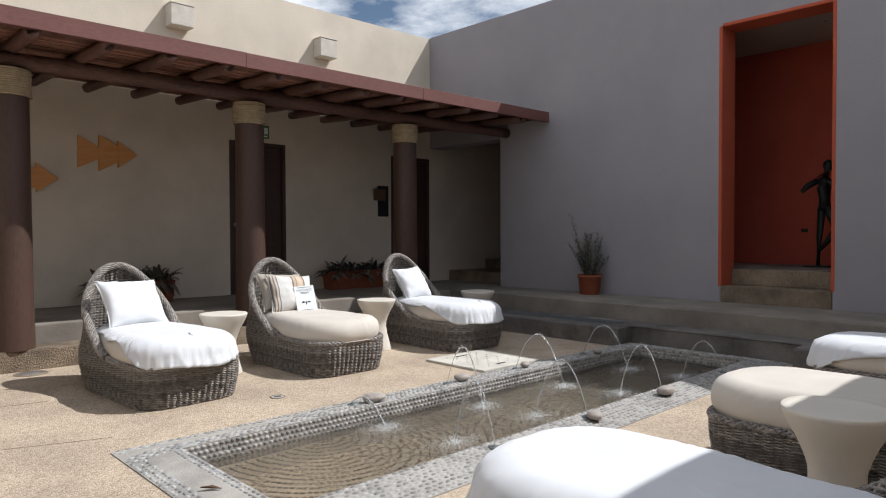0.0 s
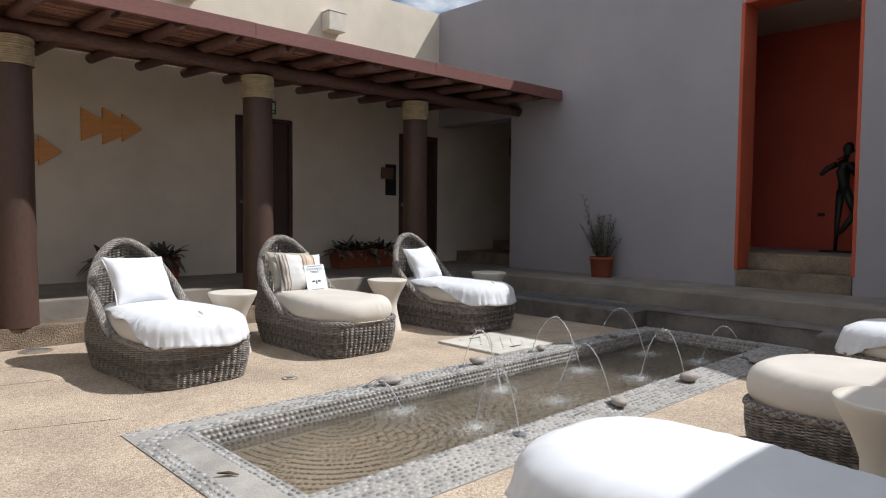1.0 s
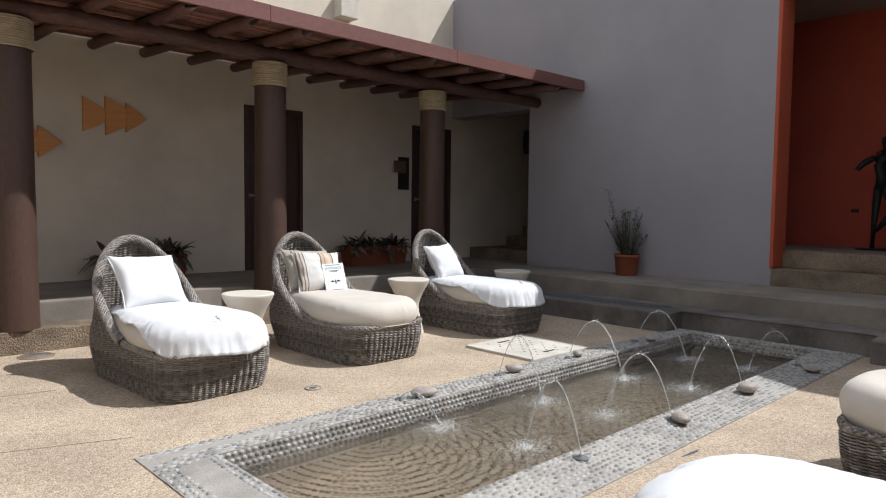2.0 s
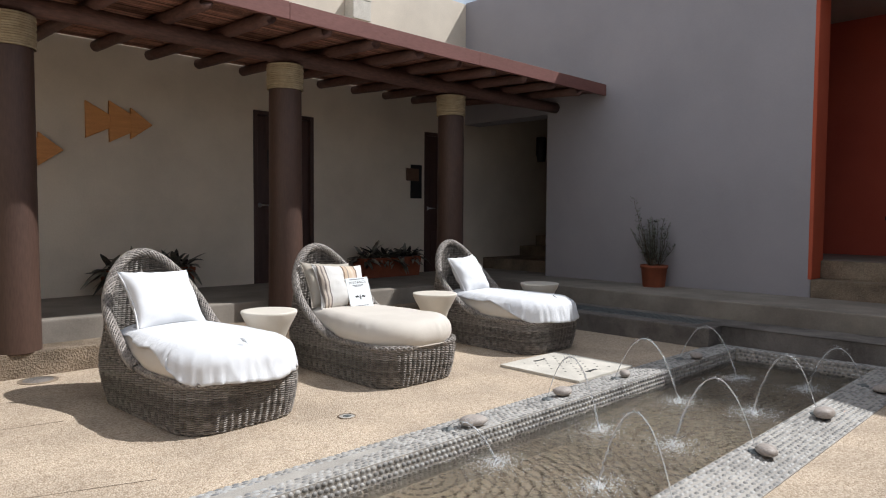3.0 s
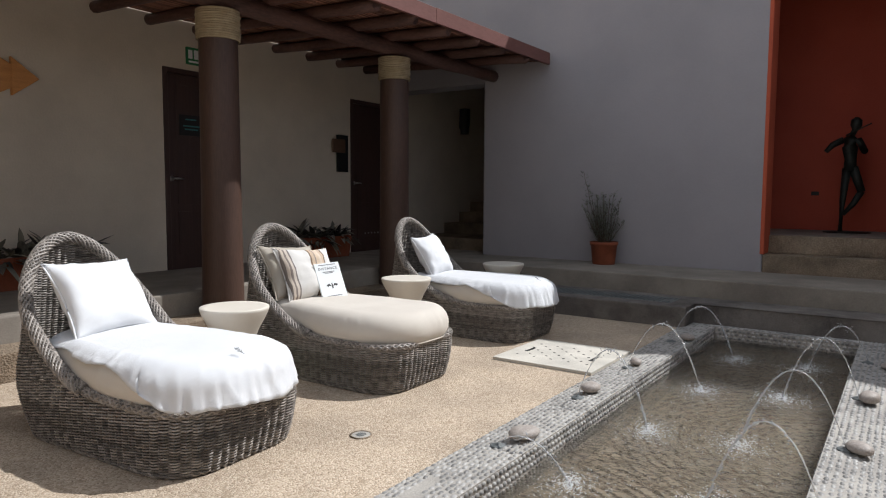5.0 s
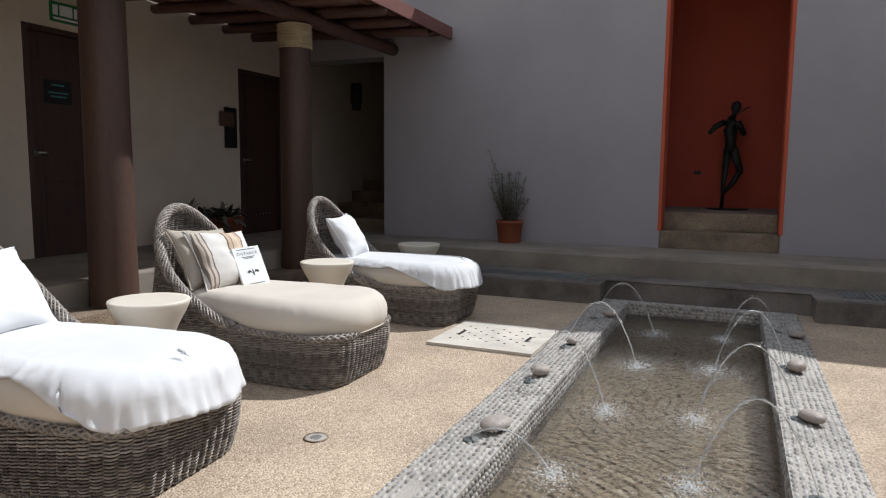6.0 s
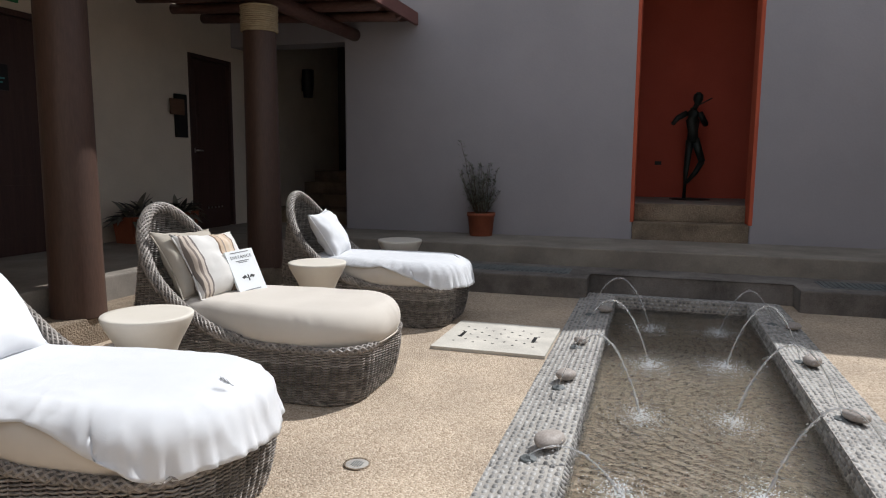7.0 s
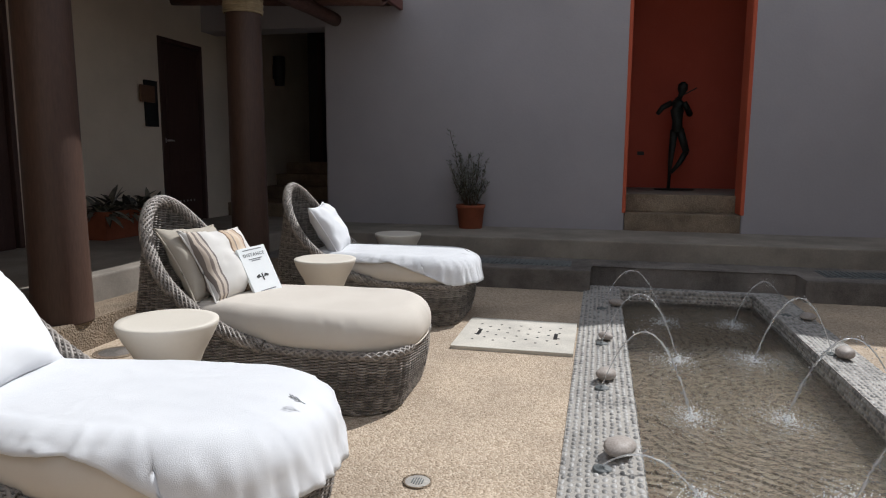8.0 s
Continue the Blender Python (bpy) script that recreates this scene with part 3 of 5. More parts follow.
def bent_log(p0, p1, r, seed, n=16, sides=12, sway=0.008):
    rng = random.Random(seed)
    a, b = Vector(p0), Vector(p1)
    path, radii = [], []
    for i in range(n):
        u = i / (n - 1)
        p = a.lerp(b, u) + Vector((0, rng.uniform(-sway, sway), rng.uniform(-sway, sway)))
        if abs((b - a).y) > abs((b - a).x):
            p = a.lerp(b, u) + Vector((rng.uniform(-sway, sway), 0, rng.uniform(-sway, sway)))
        path.append(p)
        radii.append(r * (1 + rng.uniform(-0.05, 0.05)))
    path = [a + (b - a) * -0.0005] + path + [b + (b - a) * 0.0005]
    radii = [radii[0] * 0.86] + radii + [radii[-1] * 0.86]
    return tube(bmesh.new(), path, radii, sides)


tagged(part("beam", bent_log((WEST, COL_Y, 2.715), (EAST + 0.02, COL_Y - 0.06, 2.735), 0.078, 3, 40), BEAMS, None, "", True),
       "long dark-stained log beam resting on the columns", "beam")
for k in range(-14, 11):
    x = 2.44 + 0.544 * k
    if WEST < x < EAST - 0.1:
        tagged(part("rafter", bent_log((x, 6.455, 2.80), (x, NORTH + 0.03, 2.915), 0.055, 50 + k, 10, 10, 0.004), RAFTERS, None, "", True),
               "dark-stained round log rafter under the cane roof", "rafter", "rafters of the covered walk")


def roof():
    t = thing("cane_roof", pose(WEST, 6.42, 2.9), "cane-rod roof with a dark red-brown painted edge board", "roof")
    inv = t.matrix_basis.inverted()
    rng = random.Random(8)
    bm = bmesh.new()
    y = 6.47
    while y < 8.93:
        z = 2.868 + (y - 6.45) * 0.0455
        path = [(WEST + (EAST - WEST) * i / 7, y + rng.uniform(-0.004, 0.004), z + rng.uniform(-0.003, 0.003)) for i in range(8)]
        tube(bm, path, rng.uniform(0.010, 0.0135), 6)
        y += rng.uniform(0.026, 0.034)
    bm.transform(inv)
    tagged(part("cane_rods", bm, REEDS, t, "thin reddish cane rods laid side by side", True), kind="stuff")
    bm = bmesh.new()
    z0, z1 = 2.885, 2.885 + 2.52 * 0.0455
    vs = [(WEST, 6.44, z0), (EAST - 0.005, 6.44, z0), (EAST - 0.005, 8.954, z1), (WEST, 8.954, z1)]
    lo = [bm.verts.new(v) for v in vs]
    hi = [bm.verts.new((v[0], v[1], v[2] + 0.035)) for v in vs]
    bm.faces.new(lo[::-1]), bm.faces.new(hi)
    for i in range(4):
        bm.faces.new((lo[i], lo[(i + 1) % 4], hi[(i + 1) % 4], hi[i]))
    bm.transform(inv)
    part("roof_deck", bm, CONCRETE, t)
    cuts = (WEST, -3.1, -0.6, 0.9, 3.13, 5.43, EAST - 0.012)
    for i, (a, b) in enumerate(zip(cuts, cuts[1:])):
        bm = box(a + 0.0015, b - 0.0015, 6.40, 6.438, 2.805 + 0.002 * (i % 2), 2.948 + 0.003 * (i % 2), 0.004)
        bm.transform(inv)
        part("fascia_board", bm, FASCIA, t)
    return t


roof()


# ---- doors ----
def door(k, x0, x1, sign):
    d = shell("door_%d" % k, box(x0 + 0.055, x1 - 0.055, NORTH + 0.035, NORTH + 0.08, DECK - 0.04, DOOR_TOP - 0.055, 0.004), DOORWOOD,
              "closed dark brown wooden door with a steel lever", "door")
    fr = bmesh.new()
    box(x0 + 0.002, x0 + 0.053, NORTH - 0.012, NORTH + 0.12, DECK, DOOR_TOP - 0.002, 0.004, 1, fr)
    box(x1 - 0.053, x1 - 0.002, NORTH - 0.012, NORTH + 0.12, DECK, DOOR_TOP - 0.002, 0.004, 1, fr)
    box(x0 + 0.053, x1 - 0.053, NORTH - 0.012, NORTH + 0.12, DOOR_TOP - 0.053, DOOR_TOP - 0.002, 0.004, 1, fr)
    part("door_frame", fr, DOORWOOD, d)
    for z0, z1 in ((0.52, 0.98), (1.06, 2.32)):
        pn = box(x0 + 0.17, x1 - 0.17, NORTH + 0.028, NORTH + 0.037, z0, z1, 0.004)
        part("door_panel", pn, DOORWOOD, d)
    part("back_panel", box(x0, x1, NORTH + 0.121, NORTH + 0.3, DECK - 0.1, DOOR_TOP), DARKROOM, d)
    hx = x0 + 0.10
    bm = bmesh.new()
    tube(bm, [(hx, NORTH + 0.036, 1.33), (hx, NORTH + 0.024, 1.33)], 0.028, 20)
    tube(bm, [(hx, NORTH + 0.03, 1.33), (hx, NORTH - 0.02, 1.33)], 0.011, 12)
    tube(bm, [(hx - 0.008, NORTH - 0.02, 1.33), (hx + 0.05, NORTH - 0.022, 1.332), (hx + 0.11, NORTH - 0.016, 1.328)], [0.012, 0.010, 0.007], 10)
    part("door_handle", bm, STEEL, d, "brushed steel lever handle", True)
    if sign:
        s = part("door_plate", box(4.40, 4.68, NORTH + 0.018, NORTH + 0.029, 1.79, 2.01, 0.003), BLACK, d, "dark plate with unreadable pale lines")
        for z, a, b in ((1.955, 4.47, 4.60), (1.885, 4.44, 4.64), (1.85, 4.46, 4.62)):
            part("text_bar", box(a, b, NORTH + 0.014, NORTH + 0.0175, z, z + 0.014), TEAL, s)
    else:
        for i in range(5):
            part("vent_hole", tube(bmesh.new(), [(7.35 + 0.07 * i, NORTH + 0.036, 0.62), (7.35 + 0.07 * i, NORTH + 0.022, 0.62)], 0.012, 10), STEEL, d)
    return d


door(1, *DOORS[0], True)
door(2, *DOORS[1], False)

# ---- things on the walls ----
t = thing("exit_sign", pose(4.62, NORTH, 2.63), "green exit sign with white symbols over the door", "sign")
part("panel", box(-0.145, 0.175, -0.022, -0.002, -0.09, 0.09, 0.004), GREEN, t)
for x0, x1, z0, z1 in ((-0.125, -0.075, -0.03, 0.06), (-0.055, 0.075, -0.03, 0.065), (0.095, 0.15, -0.03, 0.06), (-0.12, 0.145, -0.07, -0.05)):
    part("white_bar", box(x0, x1, -0.026, -0.0225, z0, z1), PAPER, t)

t = thing("wall_panel", pose(6.84, NORTH, 1.72), "dark wall panel with a small brown wooden plaque", "wall panel")
part("backboard", box(-0.10, 0.10, -0.035, -0.002, -0.245, 0.25, 0.006), BLACK, t)
part("plaque", box(-0.21, 0.02, -0.06, -0.0355, 0.01, 0.19, 0.006), WOODPLATE, t, "small brown wooden plaque")


def ornament(x, z, segs, group):
    """A wooden cut-out of stacked arrowheads, pointing along x."""
    t = thing("wooden_wall_ornament", pose(x, NORTH, z), "orange varnished wooden arrowhead cut-out on the wall", "wall ornament", group)
    for i, (a, b, h0, h1) in enumerate(segs):
        bm = bmesh.new()
        y0, y1 = -0.03 - 0.006 * i, -0.003
        pts = [(a, -h0), (b, -h1), (b, h1), (a, h0)] if h1 > 0.001 else [(a, -h0), (b, 0), (a, h0)]
        lo = [bm.verts.new((px, y1, pz)) for px, pz in pts]
        hi = [bm.verts.new((px, y0, pz)) for px, pz in pts]
        bm.faces.new(hi), bm.faces.new(lo[::-1])
        n = len(pts)
        for j in range(n):
            bm.faces.new((lo[j], lo[(j + 1) % n], hi[(j + 1) % n], hi[j]))
        bmesh.ops.bevel(bm, geom=list(bm.edges), offset=0.003, segments=1, affect="EDGES")
        part("arrowhead", recalc(bm), FISHWOOD, t)
    return t


FISH = ((0.0, 0.30, 0.19, 0.035), (0.225, 0.50, 0.215, 0.07), (0.44, 0.665, 0.165, 0.0))
ornament(2.325, 2.165, FISH, "wooden ornaments on the wall")
ornament(1.455, 1.835, FISH, "wooden ornaments on the wall")

for x in (1.18, 3.36, 5.55):
    t = thing("wall_block", pose(x, NORTH, 3.82), "square pale stone block set high in the wall", "stone block", "stone blocks on the upper wall")
    part("block", box(0, 0.295, -0.20, -0.001, 0, 0.262, 0.008), VENTSTONE, t)
    part("cap", box(-0.006, 0.301, -0.206, -0.0005, 0.263, 0.279, 0.004), VENTSTONE, t)

t = thing("passage_lamp", pose(9.75, NORTH, 2.2), "dark wall lamp in the dim passage", "wall lamp")
part("shade", lathe([(0, 0.0), (0.07, 0.0), (0.09, 0.2), (0.09, 0.42), (0, 0.44)], 20, None, (0, -0.10)), BLACK, t)
part("bracket", box(-0.03, 0.03, -0.05, -0.002, 0.1, 0.3, 0.004), BLACK, t)
d = shell("door_3", box(10.95, 10.99, 7.62, 8.72, 1.06, 3.1, 0.004), BLACK, "dark door at the end of the passage", "door")
fr = box(10.93, 10.998, 7.56, 7.62, 1.06, 3.16, 0.004)
box(10.93, 10.998, 8.72, 8.78, 1.06, 3.16, 0.004, bm=fr)
box(10.93, 10.998, 7.62, 8.72, 3.10, 3.16, 0.004, bm=fr)
part("door_frame", fr, DOORWOOD, d)

for y in (2.95, 3.1):
    t = thing("downlight", pose(9.0, y, ROOM_Z), "small round recessed ceiling light, unlit", "downlight", "ceiling lights of the red room")
    part("ring", lathe([(0.045, -0.001), (0.045, -0.012), (0.032, -0.012), (0.030, -0.001)], 24), STEEL, t)
    part("lens", lathe([(0, -0.004), (0.0295, -0.004)], 24), BLACK, t)


# ---- wicker loungers ----
def dring(hw, y0, y1, rf, rb, n, dense=24):
    """A closed outline, counter-clockwise from the middle of the back: half-width hw, corner radii rf in front (y0) and rb behind (y1), n even points."""
    rf, rb = min(rf, hw), min(rb, hw)
    pts = []
    for cx, cy, r, a0 in ((-(hw - rb), y1 - rb, rb, 90), (-(hw - rf), y0 + rf, rf, 180), (hw - rf, y0 + rf, rf, 270), (hw - rb, y1 - rb, rb, 0)):
        for i in range(dense + 1):
            a = radians(a0 + 90 * i / dense)
            pts.append((cx + r * math.cos(a), cy + r * math.sin(a)))
    pts = [(0.0, y1)] + pts + [(0.0, y1)]
    pts = np.array(pts)
    seg = np.hypot(*np.diff(pts, axis=0).T)
    s = np.concatenate([[0], np.cumsum(seg)])
    want = np.linspace(0, s[-1], n, endpoint=False)
    return np.stack([np.interp(want, s, pts[:, 0]), np.interp(want, s, pts[:, 1])], 1), s[-1]


HW, FRONT, BACK, RF, RB = 0.378, -0.72, 0.76, 0.20, 0.378
BASE_H, TOP_H = 0.285, 0.935


def cut_height(y):
    """Height of the lounger's woven rim at depth y."""
    u = (y + 0.30) / (BACK + 0.30)
    if u <= 0:
        return BASE_H
    return BASE_H + (TOP_H - BASE_H) * min(u, 1.0) ** 2.35


def hood(x, y, z):
    """A point of the woven wall: it swells above the floor, and draws in towards the top of the back."""
    g = 1.0 - 0.05 * max(0.0, 1 - z / 0.25) ** 2 + 0.012 * math.sin(min(z, 0.5) * 5)
    v = min(1.0, max(0.0, (z - 0.30) / 0.65))
    s = min(1.0, max(0.0, (z - 0.2) / 0.25))
    y -= 0.13 * max(0.0, 1 - z / 0.40) ** 1.4 * min(1.0, max(0.0, (y - 0.1) / 0.5))
    return x * g * (1 - 0.10 * s * s * (3 - 2 * s) - 0.08 * v), 0.28 + ((y - 0.04) * g + 0.04 - 0.28) * (1 - 0.20 * v)


STAKES, BETWEEN = 88, 4
ring_pts, ring_len = dring(HW, FRONT, BACK, RF, RB, STAKES * BETWEEN)
ring_nrm = np.roll(ring_pts, -1, 0) - np.roll(ring_pts, 1, 0)
ring_nrm = np.stack([ring_nrm[:, 1], -ring_nrm[:, 0]], 1)
ring_nrm /= np.hypot(*ring_nrm.T)[:, None]


def strand(verts, faces, path, rn, rz, closed, normals):
    """A flat four-sided strand along path, added to lists."""
    b = len(verts)
    k = len(path)
    for (x, y, z), (nx, ny) in zip(path, normals):
        verts += [(x + nx * rn, y + ny * rn, z), (x, y, z + rz), (x - nx * rn, y - ny * rn, z), (x, y, z - rz)]
    for i in range(k if closed else k - 1):
        a, c = b + 4 * i, b + 4 * ((i + 1) % k)
        for j in range(4):
            q = (j + 1) % 4
            faces.append((a + j, a + q, c + q, c + j))


def from_lists(name, verts, faces, mat, parent, label="", smooth=True):
    me = bpy.data.meshes.new(name)
    me.from_pydata(verts, [], faces)
    me.materials.append(mat)
    if smooth:
        smooth_mesh(me)
    ob = new(name, me)
    ob.parent = parent
    if label:
        ob["label"] = label
    return ob


def rope(verts, faces, path, normals, r, strands, pitch, closed, fat=0.6, sides=5):
    """Strands wound round a path, as on a braided border."""
    k = len(path)
    pts = [Vector(p) for p in path]
    s = [0.0]
    for a, b in zip(pts, pts[1:]):
        s.append(s[-1] + (b - a).length)
    for w in range(strands):
        base = len(verts)
        for i in range(k):
            d = (pts[min(i + 1, k - 1)] - pts[max(i - 1, 0)]).normalized()
            nrm = Vector((normals[i][0], normals[i][1], 0))
            up = d.cross(nrm).normalized()
            nrm = up.cross(d).normalized()
            a = 2 * math.pi * (s[i] / pitch + w / strands)
            c = pts[i] + r * (math.cos(a) * nrm + math.sin(a) * up)
            for j in range(sides):
                q = 2 * math.pi * j / sides
                v = c + r * fat * (math.cos(q) * nrm + math.sin(q) * up)
                verts.append(tuple(v))
        for i in range(k - 1):
            for j in range(sides):
                q = (j + 1) % sides
                a, c = base + sides * i, base + sides * (i + 1)
                faces.append((a + j, a + q, c + q, c + j))


def lounger_frame(t):
    rng = random.Random(4)
    verts, faces = [], []
    n = STAKES * BETWEEN
    row, z = 0, 0.012
    while z < TOP_H:
        inside = [cut_height(p[1]) > z + 0.012 for p in ring_pts]
        off = [0.0115 * math.cos(math.pi * (i / BETWEEN + row)) for i in range(n)]
        pts = []
        for i in range(n):
            o = off[i] + rng.uniform(-0.0010, 0.0010)
            hx, hy = hood(ring_pts[i, 0], ring_pts[i, 1], z)
            pts.append((hx + ring_nrm[i, 0] * o, hy + ring_nrm[i, 1] * o, z + rng.uniform(-0.0007, 0.0007)))
        if all(inside):
            strand(verts, faces, pts, 0.0038, 0.0047, True, ring_nrm)
        else:
            half = n // 2
            idx = [(half + i) % n for i in range(n)]
            run = [i for i in idx if inside[i]]
            if len(run) > 4:
                strand(verts, faces, [pts[i] for i in run], 0.0038, 0.0047, False, [ring_nrm[i] for i in run])
        z += 0.0066
        row += 1
    weave = from_lists("woven_wall", verts, faces, WICKER, t, "grey-brown woven wicker wall")
    weave["kind"] = "stuff"
    verts, faces = [], []
    for i in range(0, n, BETWEEN):
        h = cut_height(ring_pts[i, 1])
        m = max(3, int(h / 0.08))
        path = []
        for j in range(m + 1):
            z = 0.005 + (h - 0.005) * j / m
            path.append((*hood(ring_pts[i, 0], ring_pts[i, 1], z), z))
        b = len(verts)
        tx, ty = -ring_nrm[i, 1], ring_nrm[i, 0]
        for x, y, z in path:
            for sx, sn in ((1, 0), (0, 1), (-1, 0), (0, -1)):
                verts.append((x + 0.0042 * (tx * sx + ring_nrm[i, 0] * sn), y + 0.0042 * (ty * sx + ring_nrm[i, 1] * sn), z))
        for j in range(m):
            for q in range(4):
                faces.append((b + 4 * j + q, b + 4 * j + (q + 1) % 4, b + 4 * j + 4 + (q + 1) % 4, b + 4 * j + 4 + q))
    stakes = from_lists("stake_cage", verts, faces, WICKER, t)
    stakes["kind"] = "stuff"
    # braided border along the sloping rim and round the foot, and a plain one at the floor
    order = [(n // 2 + i) % n for i in range(n + 1)]
    path, nrm = [], []
    for i in order:
        x, y = ring_pts[i]
        h = cut_height(y)
        path.append((*hood(x, y, h), h))
        nrm.append(tuple(ring_nrm[i]))
    fine_p, fine_n = [], []
    for i in range(len(path) - 1):
        for f in (0, 1 / 3, 2 / 3):
            fine_p.append(tuple(a + (b - a) * f for a, b in zip(path[i], path[i + 1])))
            fine_n.append(tuple(a + (b - a) * f for a, b in zip(nrm[i], nrm[i + 1])))
    high = [i for i, p in enumerate(fine_p) if p[2] > BASE_H + 0.015]
    lo = [i for i, p in enumerate(fine_p) if p[2] <= BASE_H + 0.02]
    verts, faces = [], []
    seg = fine_p[high[0]:high[-1] + 1]
    rope(verts, faces, seg, fine_n[high[0]:high[-1] + 1], 0.002, 1, 9.0, False, 13.0, 9)
    rope(verts, faces, seg, fine_n[high[0]:high[-1] + 1], 0.027, 9, 0.27, False, 0.26, 6)
    rope(verts, faces, seg, fine_n[high[0]:high[-1] + 1], 0.0255, 9, -0.27, False, 0.26, 6)
    top_border = from_lists("hood_border", verts, faces, WICKER, t, "thick braided wicker border")
    top_border["kind"] = "stuff"
    verts, faces = [], []
    cut = high[0] + 3
    rope(verts, faces, fine_p[:cut], fine_n[:cut], 0.016, 4, 0.15, False, 0.42)
    rope(verts, faces, fine_p[:cut], fine_n[:cut], 0.016, 4, -0.15, False, 0.42)
    rope(verts, faces, fine_p[high[-1] - 2:], fine_n[high[-1] - 2:], 0.016, 4, 0.15, False, 0.42)
    rope(verts, faces, fine_p[high[-1] - 2:], fine_n[high[-1] - 2:], 0.016, 4, -0.15, False, 0.42)
    for a, b in ((0, cut), (high[-1] - 2, len(fine_p))):
        rope(verts, faces, fine_p[a:b], fine_n[a:b], 0.002, 1, 9.0, False, 7.5, 9)
    foot = from_lists("foot_border", verts, faces, WICKER, t)
    verts, faces = [], []
    low = [(*hood(p[0], p[1], 0.0), 0.015) for p in (ring_pts[i] for i in order)]
    rope(verts, faces, low, [tuple(ring_nrm[i]) for i in order], 0.010, 3, 0.10, False, 0.62)
    from_lists("floor_border", verts, faces, WICKER, t)
    return t


C_HW, C_F, C_B, C_RF, C_RB = 0.380, -0.776, 0.52, 0.325, 0.26
C_MID, C_R, CROWN = 0.355, 0.115, 0.010


def narrow(x, y):
    """The seat is slimmer where it goes in between the sides of the back."""
    u = min(1.0, max(0.0, (y + 0.25) / 0.5))
    return x * (1 - 0.17 * u * u * (3 - 2 * u))


def cushion_rings(grow, n, phis):
    rings = []
    for ph in phis:
        ins = C_R * (1 - math.cos(ph)) - grow * math.cos(ph)
        pts, _ = dring(C_HW - ins, C_F + ins, C_B - ins, max(C_RF - ins, 0.05), max(C_RB - ins, 0.05), n)
        z = C_MID + (C_R + grow) * math.sin(ph)
        rings.append([(narrow(x, y), y, z) for x, y in pts])
    return rings


def crown(x, y, z0):
    u = min(1.0, max(0.0, 1 - (x / (C_HW - C_R)) ** 2)) * min(1.0, max(0.0, 1 - ((y - (C_F + C_B) / 2) / ((C_B - C_F) / 2 - C_R)) ** 4))
    return z0 + CROWN * u


def fill_rings(bm, rings, cap_low=True):
    vr = [[bm.verts.new(p) for p in r] for r in rings]
    n = len(vr[0])
    for a, b in zip(vr, vr[1:]):
        for j in range(n):
            bm.faces.new((a[j], a[(j + 1) % n], b[(j + 1) % n], b[j]))
    if cap_low:
        bm.faces.new(vr[0][::-1])
    return vr


def top_rings(grow, n, steps=7):
    """Rings that close the top of the cushion, crowned."""
    ins = C_R
    pts, _ = dring(C_HW - ins, C_F + ins, C_B - ins, C_RF - ins, C_RB - ins, n)
    z0 = C_MID + C_R + grow
    cx, cy = 0.0, (C_F + C_B) / 2 - 0.02
    out = []
    for k in range(1, steps + 1):
        f = 1 - k / (steps + 0.5)
        r = []
        for x, y in pts:
            px, py = cx + (x - cx) * f, cy + (y - cy) * f
            r.append((narrow(px, py), py, crown(px, py, z0)))
        out.append(r)
    return out


def seat_cushion(t):
    n = 288
    bm = bmesh.new()
    phis = [radians(a) for a in (-88, -70, -50, -30, -12, 0, 12, 22, 32, 42, 52, 62, 72, 82, 90)]
    rings = cushion_rings(0.0, n, phis) + top_rings(0.0, n)
    vr = fill_rings(bm, rings)
    bm.faces.new(vr[-1])
    for v in bm.verts:
        w = abs(v.co.z - C_MID) < 0.1
        v.co += Vector((v.co.x, v.co.y, 0)).normalized() * (0.006 * noise.noise(v.co * Vector((7, 7, 2))) * (1 if w else 0.3))
        v.co.z += 0.007 * noise.noise(v.co * 4 + Vector((3, 1, 2)))
        # short gathers in the cloth along the upper edge
        up = (v.co.z - C_MID) / C_R
        g = math.exp(-((up - 0.55) / 0.28) ** 2) * max(0.0, 0.35 + noise.noise(Vector((v.co.x * 5, v.co.y * 5, 4))))
        v.co += Vector((v.co.x, v.co.y, 0)).normalized() * 0.016 * g * noise.noise(Vector((math.atan2(v.co.y, v.co.x) * 26, up * 0.8, 9)))
    c = part("seat_cushion", bm, CREAM, t, "thick cream canvas cushion", True)
    path = cushion_rings(0.002, n, [radians(-35)])[0]
    bm = bmesh.new()
    tube(bm, path + path[:1], 0.004, 6, False)
    part("piping", bm, CREAM, c, "", True)
    return c


def lounger(at, label, group):
    t = thing("wicker_lounger", at, label, "lounger", group)
    lounger_frame(t)
    seat_cushion(t)
    return t


N_AT = ((1.945, 5.668, 4.0), (3.38, 5.725, 1.0), (5.04, 5.775, 0.0))
S_AT = ((1.865, 1.185, 180.0), (3.575, 1.175, 180.0), (5.24, 1.21, 180.0))
first = lounger(pose(N_AT[0][0], N_AT[0][1], 0, 0, 0, N_AT[0][2]), "grey wicker lounger with a hooded back and cream seat", "loungers round the pool")
for x, y, r in N_AT[1:] + S_AT:
    copy_thing(first, pose(x, y, 0, 0, 0, r))


